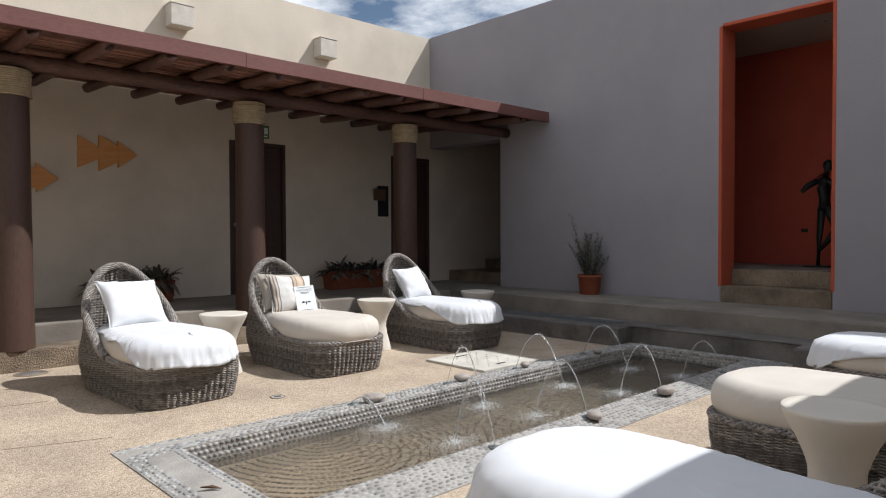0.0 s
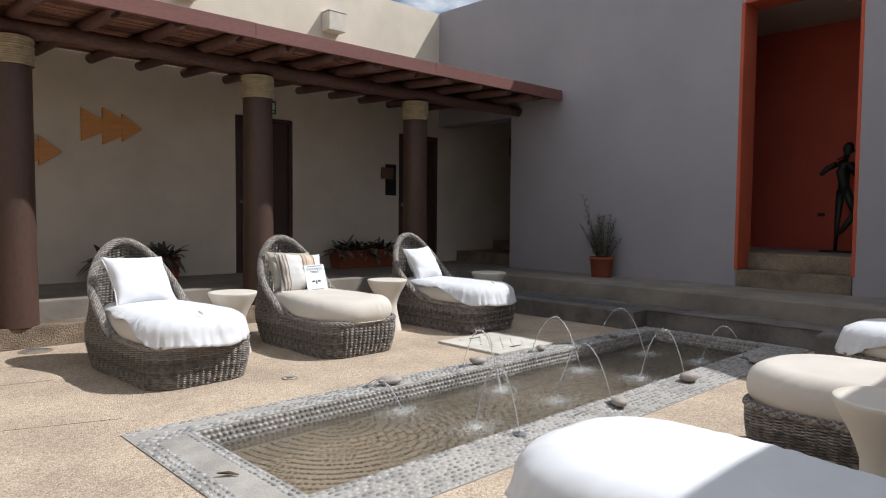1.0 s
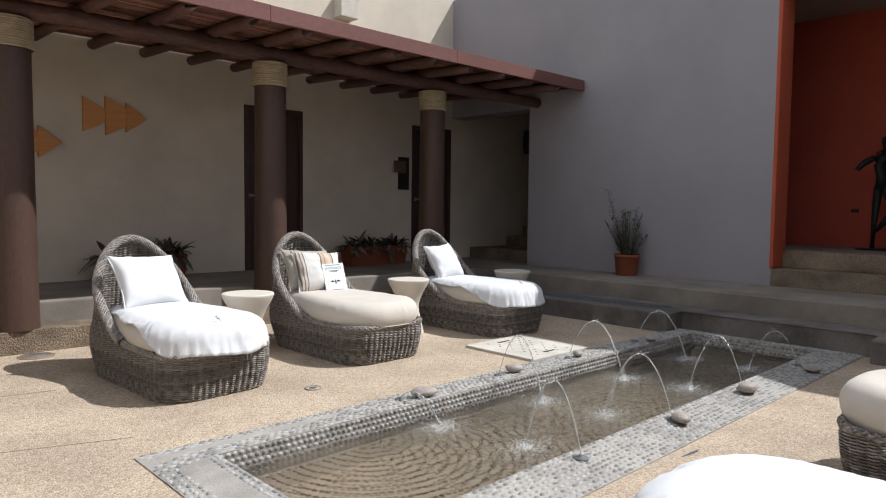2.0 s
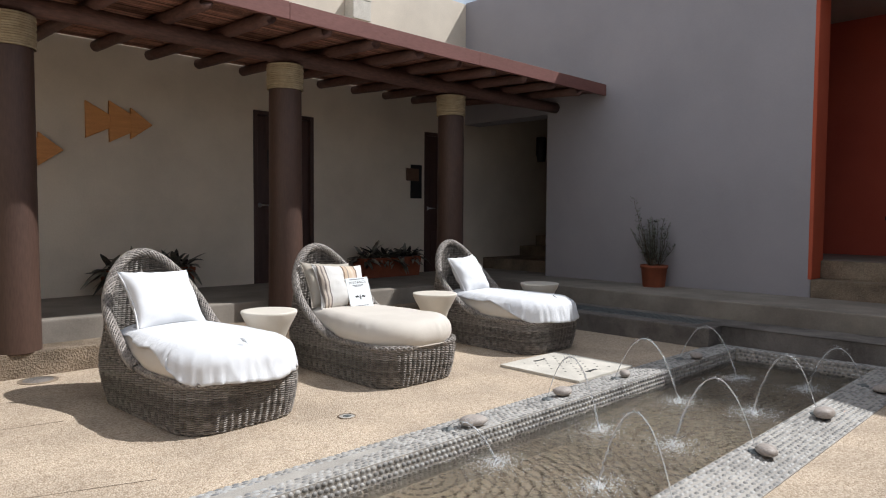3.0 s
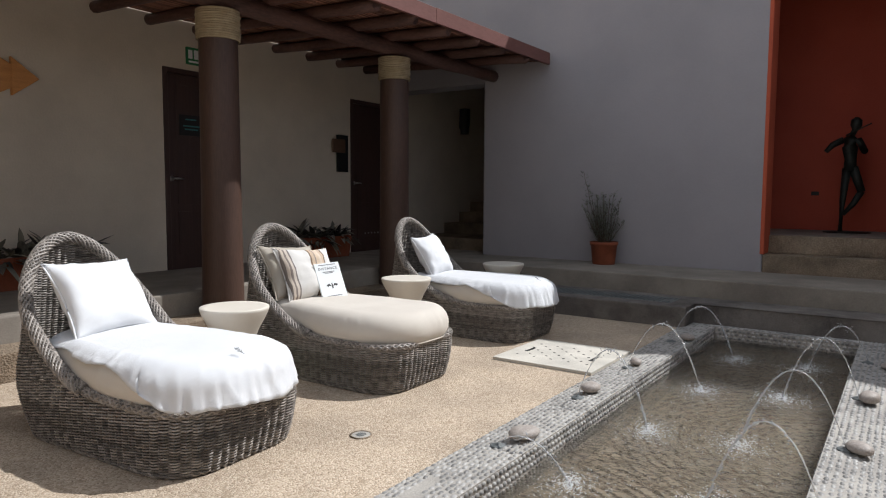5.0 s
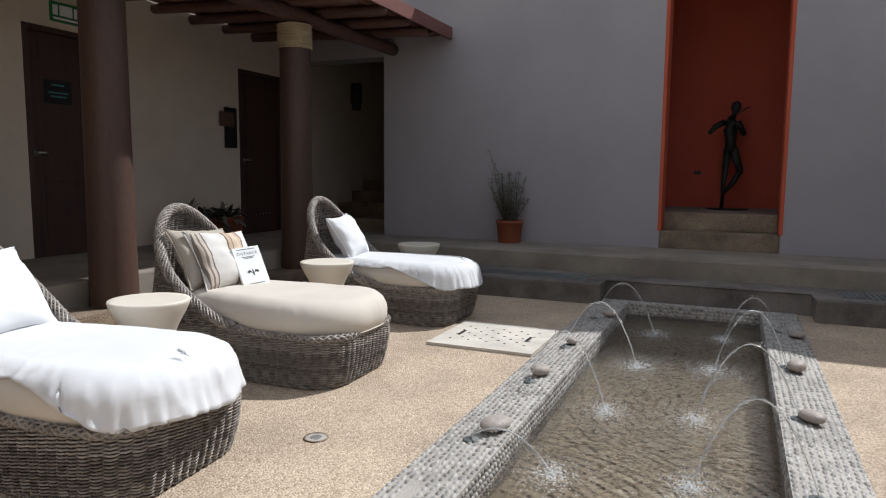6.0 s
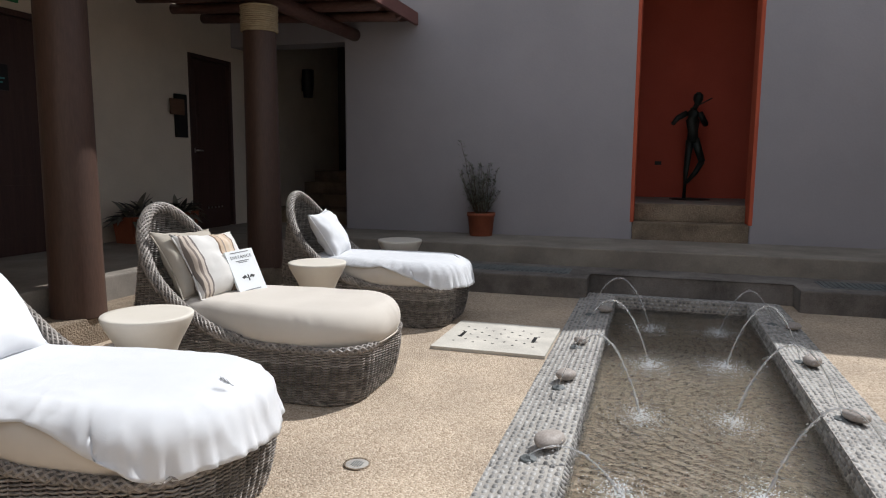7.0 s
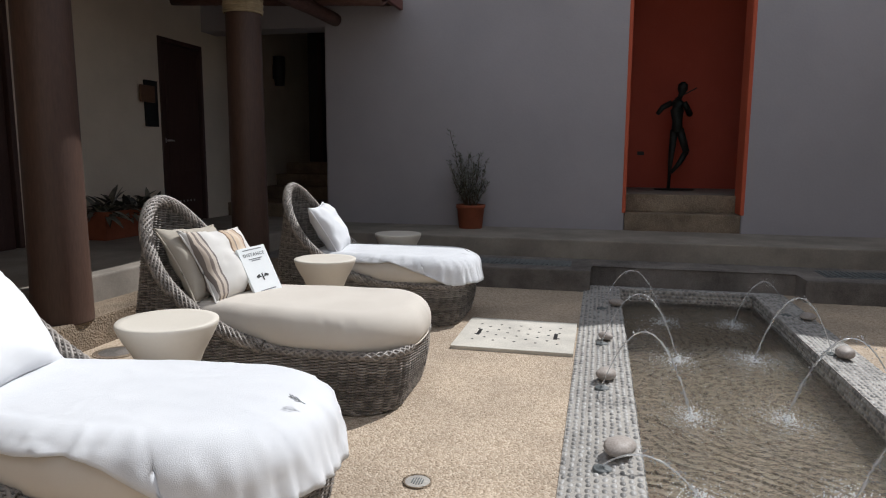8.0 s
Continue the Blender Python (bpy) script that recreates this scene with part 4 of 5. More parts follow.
def towel(at, seed, flip):
    """A terry towel laid over the seat, hanging over the foot and sides."""
    n, grow = 320, 0.006
    t = thing("towel", at, "white terry towel draped over the cushion with small dark emblem", "towel", "towels on the loungers")
    phis = [radians(a) for a in (2, 14, 28, 42, 56, 70, 82, 90)]
    rings = cushion_rings(grow, n, phis)
    out_pts, per = dring(C_HW + grow, C_F - grow, C_B + grow, C_RF + grow, C_RB + grow, n)
    out_pts = np.array([(narrow(x, y), y) for x, y in out_pts])
    rng = random.Random(seed)
    ph0 = rng.uniform(0, 6)
    hem = []
    for i, (x, y) in enumerate(out_pts):
        side = x * flip
        u = min(1.0, max(0.0, (y - C_F) / 0.55))
        h = 0.282 + 0.010 * math.sin(i * 0.13 + ph0)
        if side < 0:
            s = min(1.0, -side / 0.2)
            h += s * 0.155 * min(1.0, 0.95 * u) ** 0.9 - 0.03 * math.exp(-((y - C_F - 0.13) / 0.09) ** 2) * s
        else:
            h += 0.035 * u
        hem.append(h)
    pleat = []
    for i in range(n):
        w = noise.noise((i * 0.085, seed, 0)) + 0.6 * noise.noise((i * 0.21, seed, 4))
        pleat.append(0.030 * abs(w) ** 0.8 + 0.004 * math.sin(i * 0.9))
    low = []
    for k in (4, 3, 2, 1):
        f = k / 4
        r = []
        for i, (x, y) in enumerate(out_pts):
            z0 = C_MID + 0.004
            z = z0 + (hem[i] - z0) * f
            fold = pleat[i] * (0.35 + 0.65 * f)
            d = Vector((x, y + 0.1, 0)).normalized()
            p = Vector((x, y, 0)) + d * (0.012 * f + max(-0.002, fold))
            r.append((p.x, p.y, z))
        low.append(r)
    for ph, r in zip(phis, rings):
        k = 0.35 * max(0.0, 1 - math.sin(ph) / 0.9) ** 1.2
        for i, (x, y, z) in enumerate(r):
            d = Vector((x, y + 0.1, 0)).normalized() * pleat[i] * k
            r[i] = (x + d.x, y + d.y, z + pleat[i] * k * 0.6)
    # where the hem lies above the widest part, the cloth ends on the cushion's shoulder
    dense = [radians(2.5 * k) for k in range(37)]
    table = cushion_rings(grow, n, dense)
    body = low + rings
    for i in range(n):
        if hem[i] <= C_MID + 0.006:
            continue
        start = math.asin(min(0.95, (hem[i] - C_MID) / (C_R + grow)))
        for j, r in enumerate(body[:-1]):
            f = (start + (math.pi / 2 - start) * j / (len(body) - 1)) / radians(2.5)
            k = min(35, int(f))
            p = Vector(table[k][i]).lerp(Vector(table[k + 1][i]), f - k)
            d = Vector((p.x, p.y + 0.1, 0)).normalized() * pleat[i] * 0.25 * (1 - j / len(body))
            r[i] = (p.x + d.x, p.y + d.y, p.z + 0.15 * pleat[i])
    bm = bmesh.new()
    vr = fill_rings(bm, body + top_rings(grow, n, 14), False)
    bm.faces.new(vr[-1])
    for v in bm.verts:
        w = noise.noise(v.co * Vector((5, 9, 3)) + Vector((seed, 0, 0)))
        edge = 1.0 if v.co.z < C_MID + 0.09 else 0.18
        ridge = abs(noise.noise(v.co * Vector((11, 5, 5)) + Vector((0, seed, 0)))) + 0.6 * abs(noise.noise(v.co * Vector((5, 13, 4)) + Vector((seed, 0, 0))))
        v.co.z += 0.007 * w * edge
        crease = 1 - min(1.0, 4.0 * abs(noise.noise(v.co * Vector((9, 9, 4)) + Vector((2, seed, 5)))))
        v.co += Vector((v.co.x, v.co.y + 0.1, 0)).normalized() * (0.013 * ridge + 0.006 * crease) * edge
        v.co.z += 0.0015 * crease
    me_ob = part("cloth", bm, TERRY, t, "", True)
    sol = me_ob.modifiers.new("thickness", "SOLIDIFY")
    sol.thickness, sol.offset = 0.005, 1.0
    em = bmesh.new()
    for s, a0, ln in ((0, 0, 0.042), (0.010, 38, 0.022), (0.010, -38, 0.022), (0.022, 38, 0.02), (0.022, -38, 0.02), (0.033, 38, 0.014), (0.033, -38, 0.014)):
        a = radians(a0)
        d = Vector((math.sin(a), math.cos(a), 0))
        p = Vector((0, s, 0))
        tube(em, [tuple(p * 1.15), tuple((p + d * ln) * 1.15)], 0.0014, 5)
    em.transform(pose(-0.045, C_F + 0.043, C_MID + 0.131, 31, 0, 15))
    part("emblem", em, GREYINK, t, "small dark leaf emblem")
    return t


towel(pose(N_AT[0][0], N_AT[0][1], 0.0, 0, 0, N_AT[0][2]), 3, 1)
towel(pose(N_AT[2][0], N_AT[2][1], 0.0, 0, 0, N_AT[2][2]), 7, 1)
towel(pose(S_AT[0][0], S_AT[0][1], 0.0, 0, 0, 180), 11, 1)
towel(pose(S_AT[2][0], S_AT[2][1], 0.0, 0, 0, 180), 15, -1)


def pillow(at, w, h, thick, mat, label, category, group=""):
    t = thing("pillow", at, label, category, group)
    bm = bmesh.new()
    n = 22
    grid = {}
    for side in (1, -1):
        for i in range(n + 1):
            for j in range(n + 1):
                u, v = 2 * i / n - 1, 2 * j / n - 1
                pin = 1 - 0.11 * (1 - abs(v) ** 2) * abs(u) ** 3
                pin2 = 1 - 0.11 * (1 - abs(u) ** 2) * abs(v) ** 3
                f = max(0.0, (1 - abs(u) ** 2.6)) ** 0.55 * max(0.0, (1 - abs(v) ** 2.6)) ** 0.55
                wr = 0.016 * noise.noise(Vector((u * 2.2, v * 2.6, side * 2 + w * 9))) + 0.011 * abs(noise.noise(Vector((u * 6 + v * 3, v * 3, w * 30))))
                rim = abs(u) == 1 or abs(v) == 1
                if rim and side == -1:
                    grid[side, i, j] = grid[1, i, j]
                else:
                    grid[side, i, j] = bm.verts.new((u * w / 2 * pin, -side * (thick / 2 * f + (0 if rim else wr)), v * h / 2 * pin2))
        for i in range(n):
            for j in range(n):
                q = [grid[side, i, j], grid[side, i + 1, j], grid[side, i + 1, j + 1], grid[side, i, j + 1]]
                bm.faces.new(q if side == 1 else q[::-1])
    c = part("cover", bm, mat, t, "", True)
    bm = bmesh.new()
    path = []
    for a in range(4):
        for k in range(n):
            i, j = ((k, 0), (n, k), (n - k, n), (0, n - k))[a]
            u, v = 2 * i / n - 1, 2 * j / n - 1
            path.append((u * w / 2 * (1 - 0.11 * (1 - abs(v) ** 2) * abs(u) ** 3), 0, v * h / 2 * (1 - 0.11 * (1 - abs(u) ** 2) * abs(v) ** 3)))
    tube(bm, path + path[:1], 0.005, 6, False)
    part("seam", bm, mat, t, "", True)
    return t


def on_seat(k, m):
    x, y, r = N_AT[k]
    return pose(x, y, 0, 0, 0, r) @ m


pillow(on_seat(0, pose(-0.005, 0.335, 0.640, -34, 2, 8)), 0.51, 0.43, 0.17, LINEN, "plump white linen pillow leaning on the wicker back", "pillow", "pillows on the loungers")
pillow(on_seat(2, pose(-0.04, 0.345, 0.630, -32, -2, 10)), 0.45, 0.41, 0.17, LINEN, "plump white linen pillow leaning on the wicker back", "pillow", "pillows on the loungers")
pillow(on_seat(1, pose(-0.03, 0.405, 0.63, -34, 3, -5)), 0.47, 0.42, 0.15, BEIGE, "plain beige linen pillow behind a striped one", "pillow", "pillows on the loungers")
pillow(on_seat(1, pose(0.0, 0.295, 0.622, -35, 3, -10)), 0.45, 0.41, 0.15, STRIPED, "white linen pillow with brown and orange stripes", "pillow", "pillows on the loungers")

book = thing("book", on_seat(1, pose(0.05, 0.085, 0.450, -27, -3, -18)), "white paperback with dark title leaning on the pillow", "book")
part("cover", box(-0.095, 0.095, -0.008, 0.008, 0.0, 0.275, 0.0015), PAPER, book)


def lettering(text, size, x, z, parent, mat):
    cu = bpy.data.curves.new("title", "FONT")
    cu.body = text
    cu.size = size
    cu.align_x = "CENTER"
    cu.extrude = 0.0006
    cu.space_character = 1.25
    cu.materials.append(mat)
    ob = new("title", cu)
    ob.parent = parent
    ob.matrix_basis = pose(x, -0.0092, z, 90, 0, 0)
    return ob


lettering("DISTANCE", 0.026, 0.0, 0.224, book, GREYINK)
for z, a, b in ((0.258, -0.065, 0.065), (0.206, -0.045, 0.045), (0.197, -0.03, 0.03), (0.03, -0.055, 0.055)):
    part("text_bar", box(a, b, -0.0095, -0.0082, z, z + 0.005), GREYINK, book)
bm = bmesh.new()
for s in (-1, 1):
    vs = [bm.verts.new((s * x, -0.0092, z)) for x, z in ((0.004, 0.10), (0.02, 0.122), (0.045, 0.112), (0.034, 0.10), (0.02, 0.106))]
    bm.faces.new(vs if s < 0 else vs[::-1])
vs = [bm.verts.new((x, -0.0092, z)) for x, z in ((-0.004, 0.125), (-0.005, 0.085), (0.005, 0.085), (0.004, 0.125))]
bm.faces.new(vs)
part("cover_motif", recalc(bm), INK, book, "small dark printed motif")


# ---- side tables ----
def side_table(x, y):
    t = thing("side_table", pose(x, y, 0), "cream hourglass side table with a round top", "side table", "side tables by the loungers")
    prof = [(0, 0.0), (0.150, 0.0), (0.152, 0.006), (0.138, 0.06), (0.112, 0.16), (0.100, 0.235), (0.102, 0.275), (0.118, 0.325),
            (0.142, 0.38), (0.174, 0.435), (0.192, 0.472), (0.196, 0.484)]
    prof = [(r, z * 1.03) for r, z in prof]
    part("pedestal", lathe(prof, 56), TABLETOP, t, "", True)
    part("tabletop", lathe([(0.1961, 0.4985), (0.198, 0.5035), (0.198, 0.5135), (0.195, 0.5175), (0.17, 0.5145), (0.10, 0.5125), (0, 0.512)], 56), TABLETOP, t, "", True)
    return t


for x, y in ((2.60, 5.83), (4.275, 5.86), (5.745, 5.815), (2.885, 1.19)):
    side_table(x, y)


# ---- plants ----
def leaf(bm, base, d, length, width, droop, up=Vector((0, 0, 1)), segs=4):
    d = d.normalized()
    side = d.cross(up)
    if side.length < 0.05:
        side = Vector((1, 0, 0))
    side.normalize()
    prev = None
    for i in range(segs + 1):
        u = i / segs
        p = base + d * length * u - up * droop * length * u * u
        w = width * (math.sin(math.pi * min(0.98, u * 0.85 + 0.12)))
        c = -up.normalized() * 0.25 * w
        row = (bm.verts.new(p - side * w / 2), bm.verts.new(p + c), bm.verts.new(p + side * w / 2))
        if prev:
            bm.faces.new((prev[0], prev[1], row[1], row[0]))
            bm.faces.new((prev[1], prev[2], row[2], row[1]))
        prev = row


def trough(x0, x1, y, seed):
    t = thing("planter", pose((x0 + x1) / 2, y, DECK), "long terracotta trough with dark purple-green leafy plants", "planter", "planters along the covered walk")
    w, d, h = (x1 - x0) / 2, 0.13, 0.27
    bm = bmesh.new()
    o0 = [bm.verts.new((s * (w - 0.03), q * (d - 0.02), 0)) for s, q in ((-1, -1), (1, -1), (1, 1), (-1, 1))]
    o1 = [bm.verts.new((s * w, q * d, h)) for s, q in ((-1, -1), (1, -1), (1, 1), (-1, 1))]
    i1 = [bm.verts.new((s * (w - 0.025), q * (d - 0.025), h)) for s, q in ((-1, -1), (1, -1), (1, 1), (-1, 1))]
    i0 = [bm.verts.new((s * (w - 0.03), q * (d - 0.03), h - 0.05)) for s, q in ((-1, -1), (1, -1), (1, 1), (-1, 1))]
    bm.faces.new(o0[::-1])
    for k in range(4):
        j = (k + 1) % 4
        for a, b in ((o0, o1), (o1, i1), (i1, i0)):
            bm.faces.new((a[k], a[j], b[j], b[k]))
    bmesh.ops.bevel(bm, geom=list(bm.edges), offset=0.006, segments=2, affect="EDGES")
    part("trough", recalc(bm), TERRACOTTA, t)
    part("soil", box(-w + 0.032, w - 0.032, -d + 0.032, d - 0.032, h - 0.08, h - 0.02), SOIL, t)
    rng = random.Random(seed)
    for k in range(8):
        bx = -w + 0.08 + (2 * w - 0.16) * k / 7
        bm = bmesh.new()
        for _ in range(24):
            a = rng.uniform(0, 6.28)
            el = rng.uniform(-0.1, 1.2)
            dv = Vector((math.cos(a) * math.cos(el), math.sin(a) * math.cos(el) * 0.8 - 0.05, math.sin(el)))
            leaf(bm, Vector((bx + rng.uniform(-0.03, 0.03), rng.uniform(-0.03, 0.03), h - 0.02)), dv, rng.uniform(0.2, 0.40), rng.uniform(0.05, 0.085), rng.uniform(0.2, 0.75))
        part("plant", bm, OYSTER, t, "", True)
    return t


trough(2.40, 3.30, 8.72, 5)
trough(5.58, 6.62, 8.72, 9)


def pot_shrub(x, y):
    t = thing("potted_shrub", pose(x, y, DECK), "upright grey-green shrub in a round terracotta pot", "potted plant")
    part("pot", lathe([(0, 0), (0.125, 0), (0.13, 0.01), (0.152, 0.225), (0.163, 0.228), (0.165, 0.265), (0.150, 0.267), (0.145, 0.22), (0, 0.21)], 40), TERRACOTTA, t, "", True)
    part("soil", lathe([(0.146, 0.235), (0.08, 0.242), (0, 0.245)], 24), SOIL, t, "", True)
    rng = random.Random(21)
    lv, lf = [], []
    for k in range(24):
        a = rng.uniform(0, 6.28)
        lean = rng.uniform(0.04, 0.24)
        hgt = rng.uniform(0.2, 0.62)
        if k == 0:
            hgt, lean, a = 0.84, 0.20, 2.2
        pts = []
        for i in range(9):
            u = i / 8
            pts.append(Vector((math.cos(a) * (0.05 + lean * u), math.sin(a) * (0.05 + lean * u), 0.23 + hgt * u)) + Vector((rng.uniform(-.008, .008), rng.uniform(-.008, .008), 0)))
        bm = bmesh.new()
        tube(bm, [tuple(p) for p in pts], [0.005 * (1 - 0.6 * i / 8) for i in range(9)], 5)
        part("stem", bm, STEM, t, "", True)
        for _ in range(int(40 + 70 * hgt)):
            u = rng.uniform(0.12, 1.0)
            f = u * 8
            i = min(7, int(f))
            p = pts[i].lerp(pts[i + 1], f - i)
            b = rng.uniform(0, 6.28)
            d = Vector((math.cos(b), math.sin(b), rng.uniform(0.0, 1.0))).normalized()
            ln, w = rng.uniform(0.03, 0.058), rng.uniform(0.012, 0.02)
            s = d.cross(Vector((0, 0, 1)))
            s.normalize()
            q = p + d * rng.uniform(0, 0.05) * (1.5 - 1.0 * u)
            k0 = len(lv)
            lv += [tuple(q), tuple(q + d * ln * 0.5 - s * w / 2), tuple(q + d * ln), tuple(q + d * ln * 0.5 + s * w / 2)]
            lf.append((k0, k0 + 1, k0 + 2, k0 + 3))
    leaves = from_lists("leaves", lv, lf, SHRUB, t)
    leaves["kind"] = "stuff"
    return t


pot_shrub(7.665, 5.55)


def palm():
    t = thing("palm_tree", pose(12.6, 13.6, 0), "palm crown showing over the far wall", "palm tree")
    part("trunk", tube(bmesh.new(), [(0, 0, 0), (0.1, 0.05, 3), (0.05, 0, 5.6)], [0.16, 0.12, 0.10], 12), STEM, t, "", True)
    rng = random.Random(2)
    for k in range(14):
        a = 6.28 * k / 14 + rng.uniform(-0.2, 0.2)
        el = rng.uniform(0.1, 0.9)
        bm = bmesh.new()
        d = Vector((math.cos(a) * math.cos(el), math.sin(a) * math.cos(el), math.sin(el)))
        ln = rng.uniform(0.9, 1.2)
        for i in range(22):
            u = 0.15 + 0.85 * i / 21
            p = Vector((0.05, 0, 5.6)) + d * ln * u - Vector((0, 0, 1)) * 0.55 * ln * u * u
            s = d.cross(Vector((0, 0, 1))).normalized()
            for q in (-1, 1):
                leaf(bm, p, s * q + d * 0.5 - Vector((0, 0, 0.4)), 0.3 * math.sin(math.pi * (0.15 + 0.8 * u)), 0.028, 0.2, segs=2)
        part("frond", bm, PALM, t, "", True)
    return t


palm()


# ---- statue ----
def statue():
    bm = bmesh.new()
    limbs = (
        ([(0, 0.07, 0.0), (0, 0.06, 0.35), (0, 0.03, 0.75)], [0.026, 0.032, 0.052]),
        ([(0, -0.03, 0.76), (0.02, -0.13, 0.47)], [0.055, 0.042]),
        ([(0.02, -0.13, 0.48), (0.0, -0.05, 0.33), (0.0, 0.05, 0.20)], [0.040, 0.033, 0.022]),
        ([(0, 0.0, 0.72), (0, 0.0, 0.86), (0, 0.01, 1.0), (0, 0.01, 1.08), (0, 0.0, 1.13)], [0.07, 0.062, 0.085, 0.09, 0.04]),
        ([(0, 0.08, 1.09), (-0.02, 0.19, 1.03), (-0.06, 0.25, 0.95)], [0.038, 0.036, 0.026]),
        ([(0, -0.07, 1.09), (-0.03, -0.14, 0.95), (-0.10, -0.06, 1.08)], [0.038, 0.038, 0.024]),
        ([(0, 0.0, 1.12), (-0.01, -0.03, 1.20), (-0.01, -0.04, 1.25), (-0.01, -0.045, 1.315), (-0.01, -0.045, 1.345)], [0.03, 0.032, 0.062, 0.058, 0.025]),
        ([(-0.10, 0.05, 1.13), (-0.12, -0.20, 1.26)], [0.010, 0.007]),
    )
    for path, radii in limbs:
        tube(bm, path, radii, 12)
    lathe([(0, -0.012), (0.25, -0.012), (0.25, 0.0), (0, 0.004)], 28, bm)
    ob = part("statue", bm, BRONZE, None, "", True)
    ob.matrix_basis = pose(9.42, 3.215, 0.765)
    return tagged(ob, "slender dark bronze statue on a flat base plate", "statue")


statue()
part_ob = tagged(part("wall_plate", box(-0.025, 0.025, -0.045, 0.045, 0, 0.004), BLACK), "small dark plate on the wall", "plate")
part_ob.matrix_basis = pose(ROOM_X - 0.006, 3.62, 1.22, 0, 90, 0)


# ---- small things on the ground ----
def cover_slab():
    t = thing("access_cover", pose(4.57, 4.64, 0), "pale perforated access cover lying on the gravel", "access cover")
    part("plate", box(-0.375, 0.375, -0.375, 0.372, -0.01, 0.022, 0.005), SLAB, t)
    bm = bmesh.new()
    for i in range(7):
        for j in range(9):
            if (i + j) % 2 == 0:
                x, y = -0.2 + 0.066 * i, -0.27 + 0.067 * j
                tube(bm, [(x, y, 0.0215), (x, y, 0.0232)], 0.009, 10)
    holes = part("holes", bm, BLACK, t)
    holes["kind"] = "stuff"
    for y in (-0.25, 0.25):
        part("slot", box(-0.09, 0.05, y - 0.012, y + 0.012, 0.0215, 0.0236, 0.002), BLACK, t, "dark lifting slot")
    return t


cover_slab()


def ground_drain(x, y, r, label, z=0.0):
    t = thing("ground_drain", pose(x, y, z), label, "drain")
    part("rim", lathe([(r, -0.005), (r, 0.006), (r * 0.86, 0.006), (r * 0.84, 0.004)], 32), CONCRETE, t, "", True)
    part("plate", lathe([(0, 0.004), (r * 0.84, 0.004)], 32), MORTAR, t)
    for i in range(5):
        q = (i - 2) * r * 0.17
        w = math.sqrt(max(0.0, (r * 0.45) ** 2 - q * q))
        part("bar", box(-w, w, q - r * 0.035, q + r * 0.035, 0.0042, 0.0062), GRATE, t)
    return t


ground_drain(2.50, 4.755, 0.055, "small round metal drain set in the gravel")
for x, y in ((1.40, 6.98), (3.62, 6.93), (5.86, 6.95)):
    t = thing("ground_light", pose(x, y, 0), "round grey in-ground light beside the column, unlit", "ground light", "in-ground lights by the columns")
    part("collar", lathe([(0.13, -0.01), (0.13, 0.004), (0.10, 0.007), (0.098, 0.004)], 36), CONCRETE, t)
    part("lens", lathe([(0.098, 0.006), (0.05, 0.011), (0, 0.012)], 36), GREYSTEP, t, "", True)


def step_grate(x0, x1, y0, y1):
    t = thing("floor_grate", pose((x0 + x1) / 2, (y0 + y1) / 2, STEP), "long grey slotted drain grate in the step", "grate", "grates in the step")
    w, l = (x1 - x0) / 2, (y1 - y0) / 2
    part("frame", box(-w, w, -l, l, 0.0, 0.006, 0.002), GRATE, t)
    n = int(2 * l / 0.045)
    for i in range(n):
        y = -l + 0.03 + (2 * l - 0.06) * i / (n - 1)
        part("slat", box(-w + 0.025, w - 0.025, y - 0.011, y + 0.011, 0.006, 0.013), GRATE, t)
    return t


step_grate(6.36, 6.68, 4.38, 5.95)
step_grate(6.36, 6.70, 0.7, 2.28)


# ---- fountain ----
def river_stone(x, y, r, seed, turn):
    t = random.Random(seed)
    bm = bmesh.new()
    bmesh.ops.create_icosphere(bm, subdivisions=3, radius=1.0)
    sx, sy, sz = r * t.uniform(1.0, 1.15), r * t.uniform(0.72, 0.85), r * t.uniform(0.42, 0.52)
    for v in bm.verts:
        k = 1 + 0.09 * noise.noise(v.co * 1.4 + Vector((seed, 0, 0)))
        v.co = Vector((v.co.x * sx * k, v.co.y * sy * k, v.co.z * sz * k + sz * 0.93))
    ob = part("river_stone", bm, ROCK, None, "", True)
    ob.matrix_basis = pose(x, y, rim_z(x, y) + 0.006, 0, 0, turn)
    return tagged(ob, "smooth rounded river stone on the pebbled rim", "stone", "stones round the pool")


for i, (x, y, r) in enumerate(((2.832, 4.035, 0.072), (3.735, 4.08, 0.066), (4.51, 4.078, 0.054), (5.48, 3.99, 0.056),
                               (3.555, 2.735, 0.060), (4.452, 2.735, 0.072), (5.44, 2.66, 0.062))):
    river_stone(x, y, r, i + 2, (-20, -15, 35, 60, 40, -10, -30)[i])


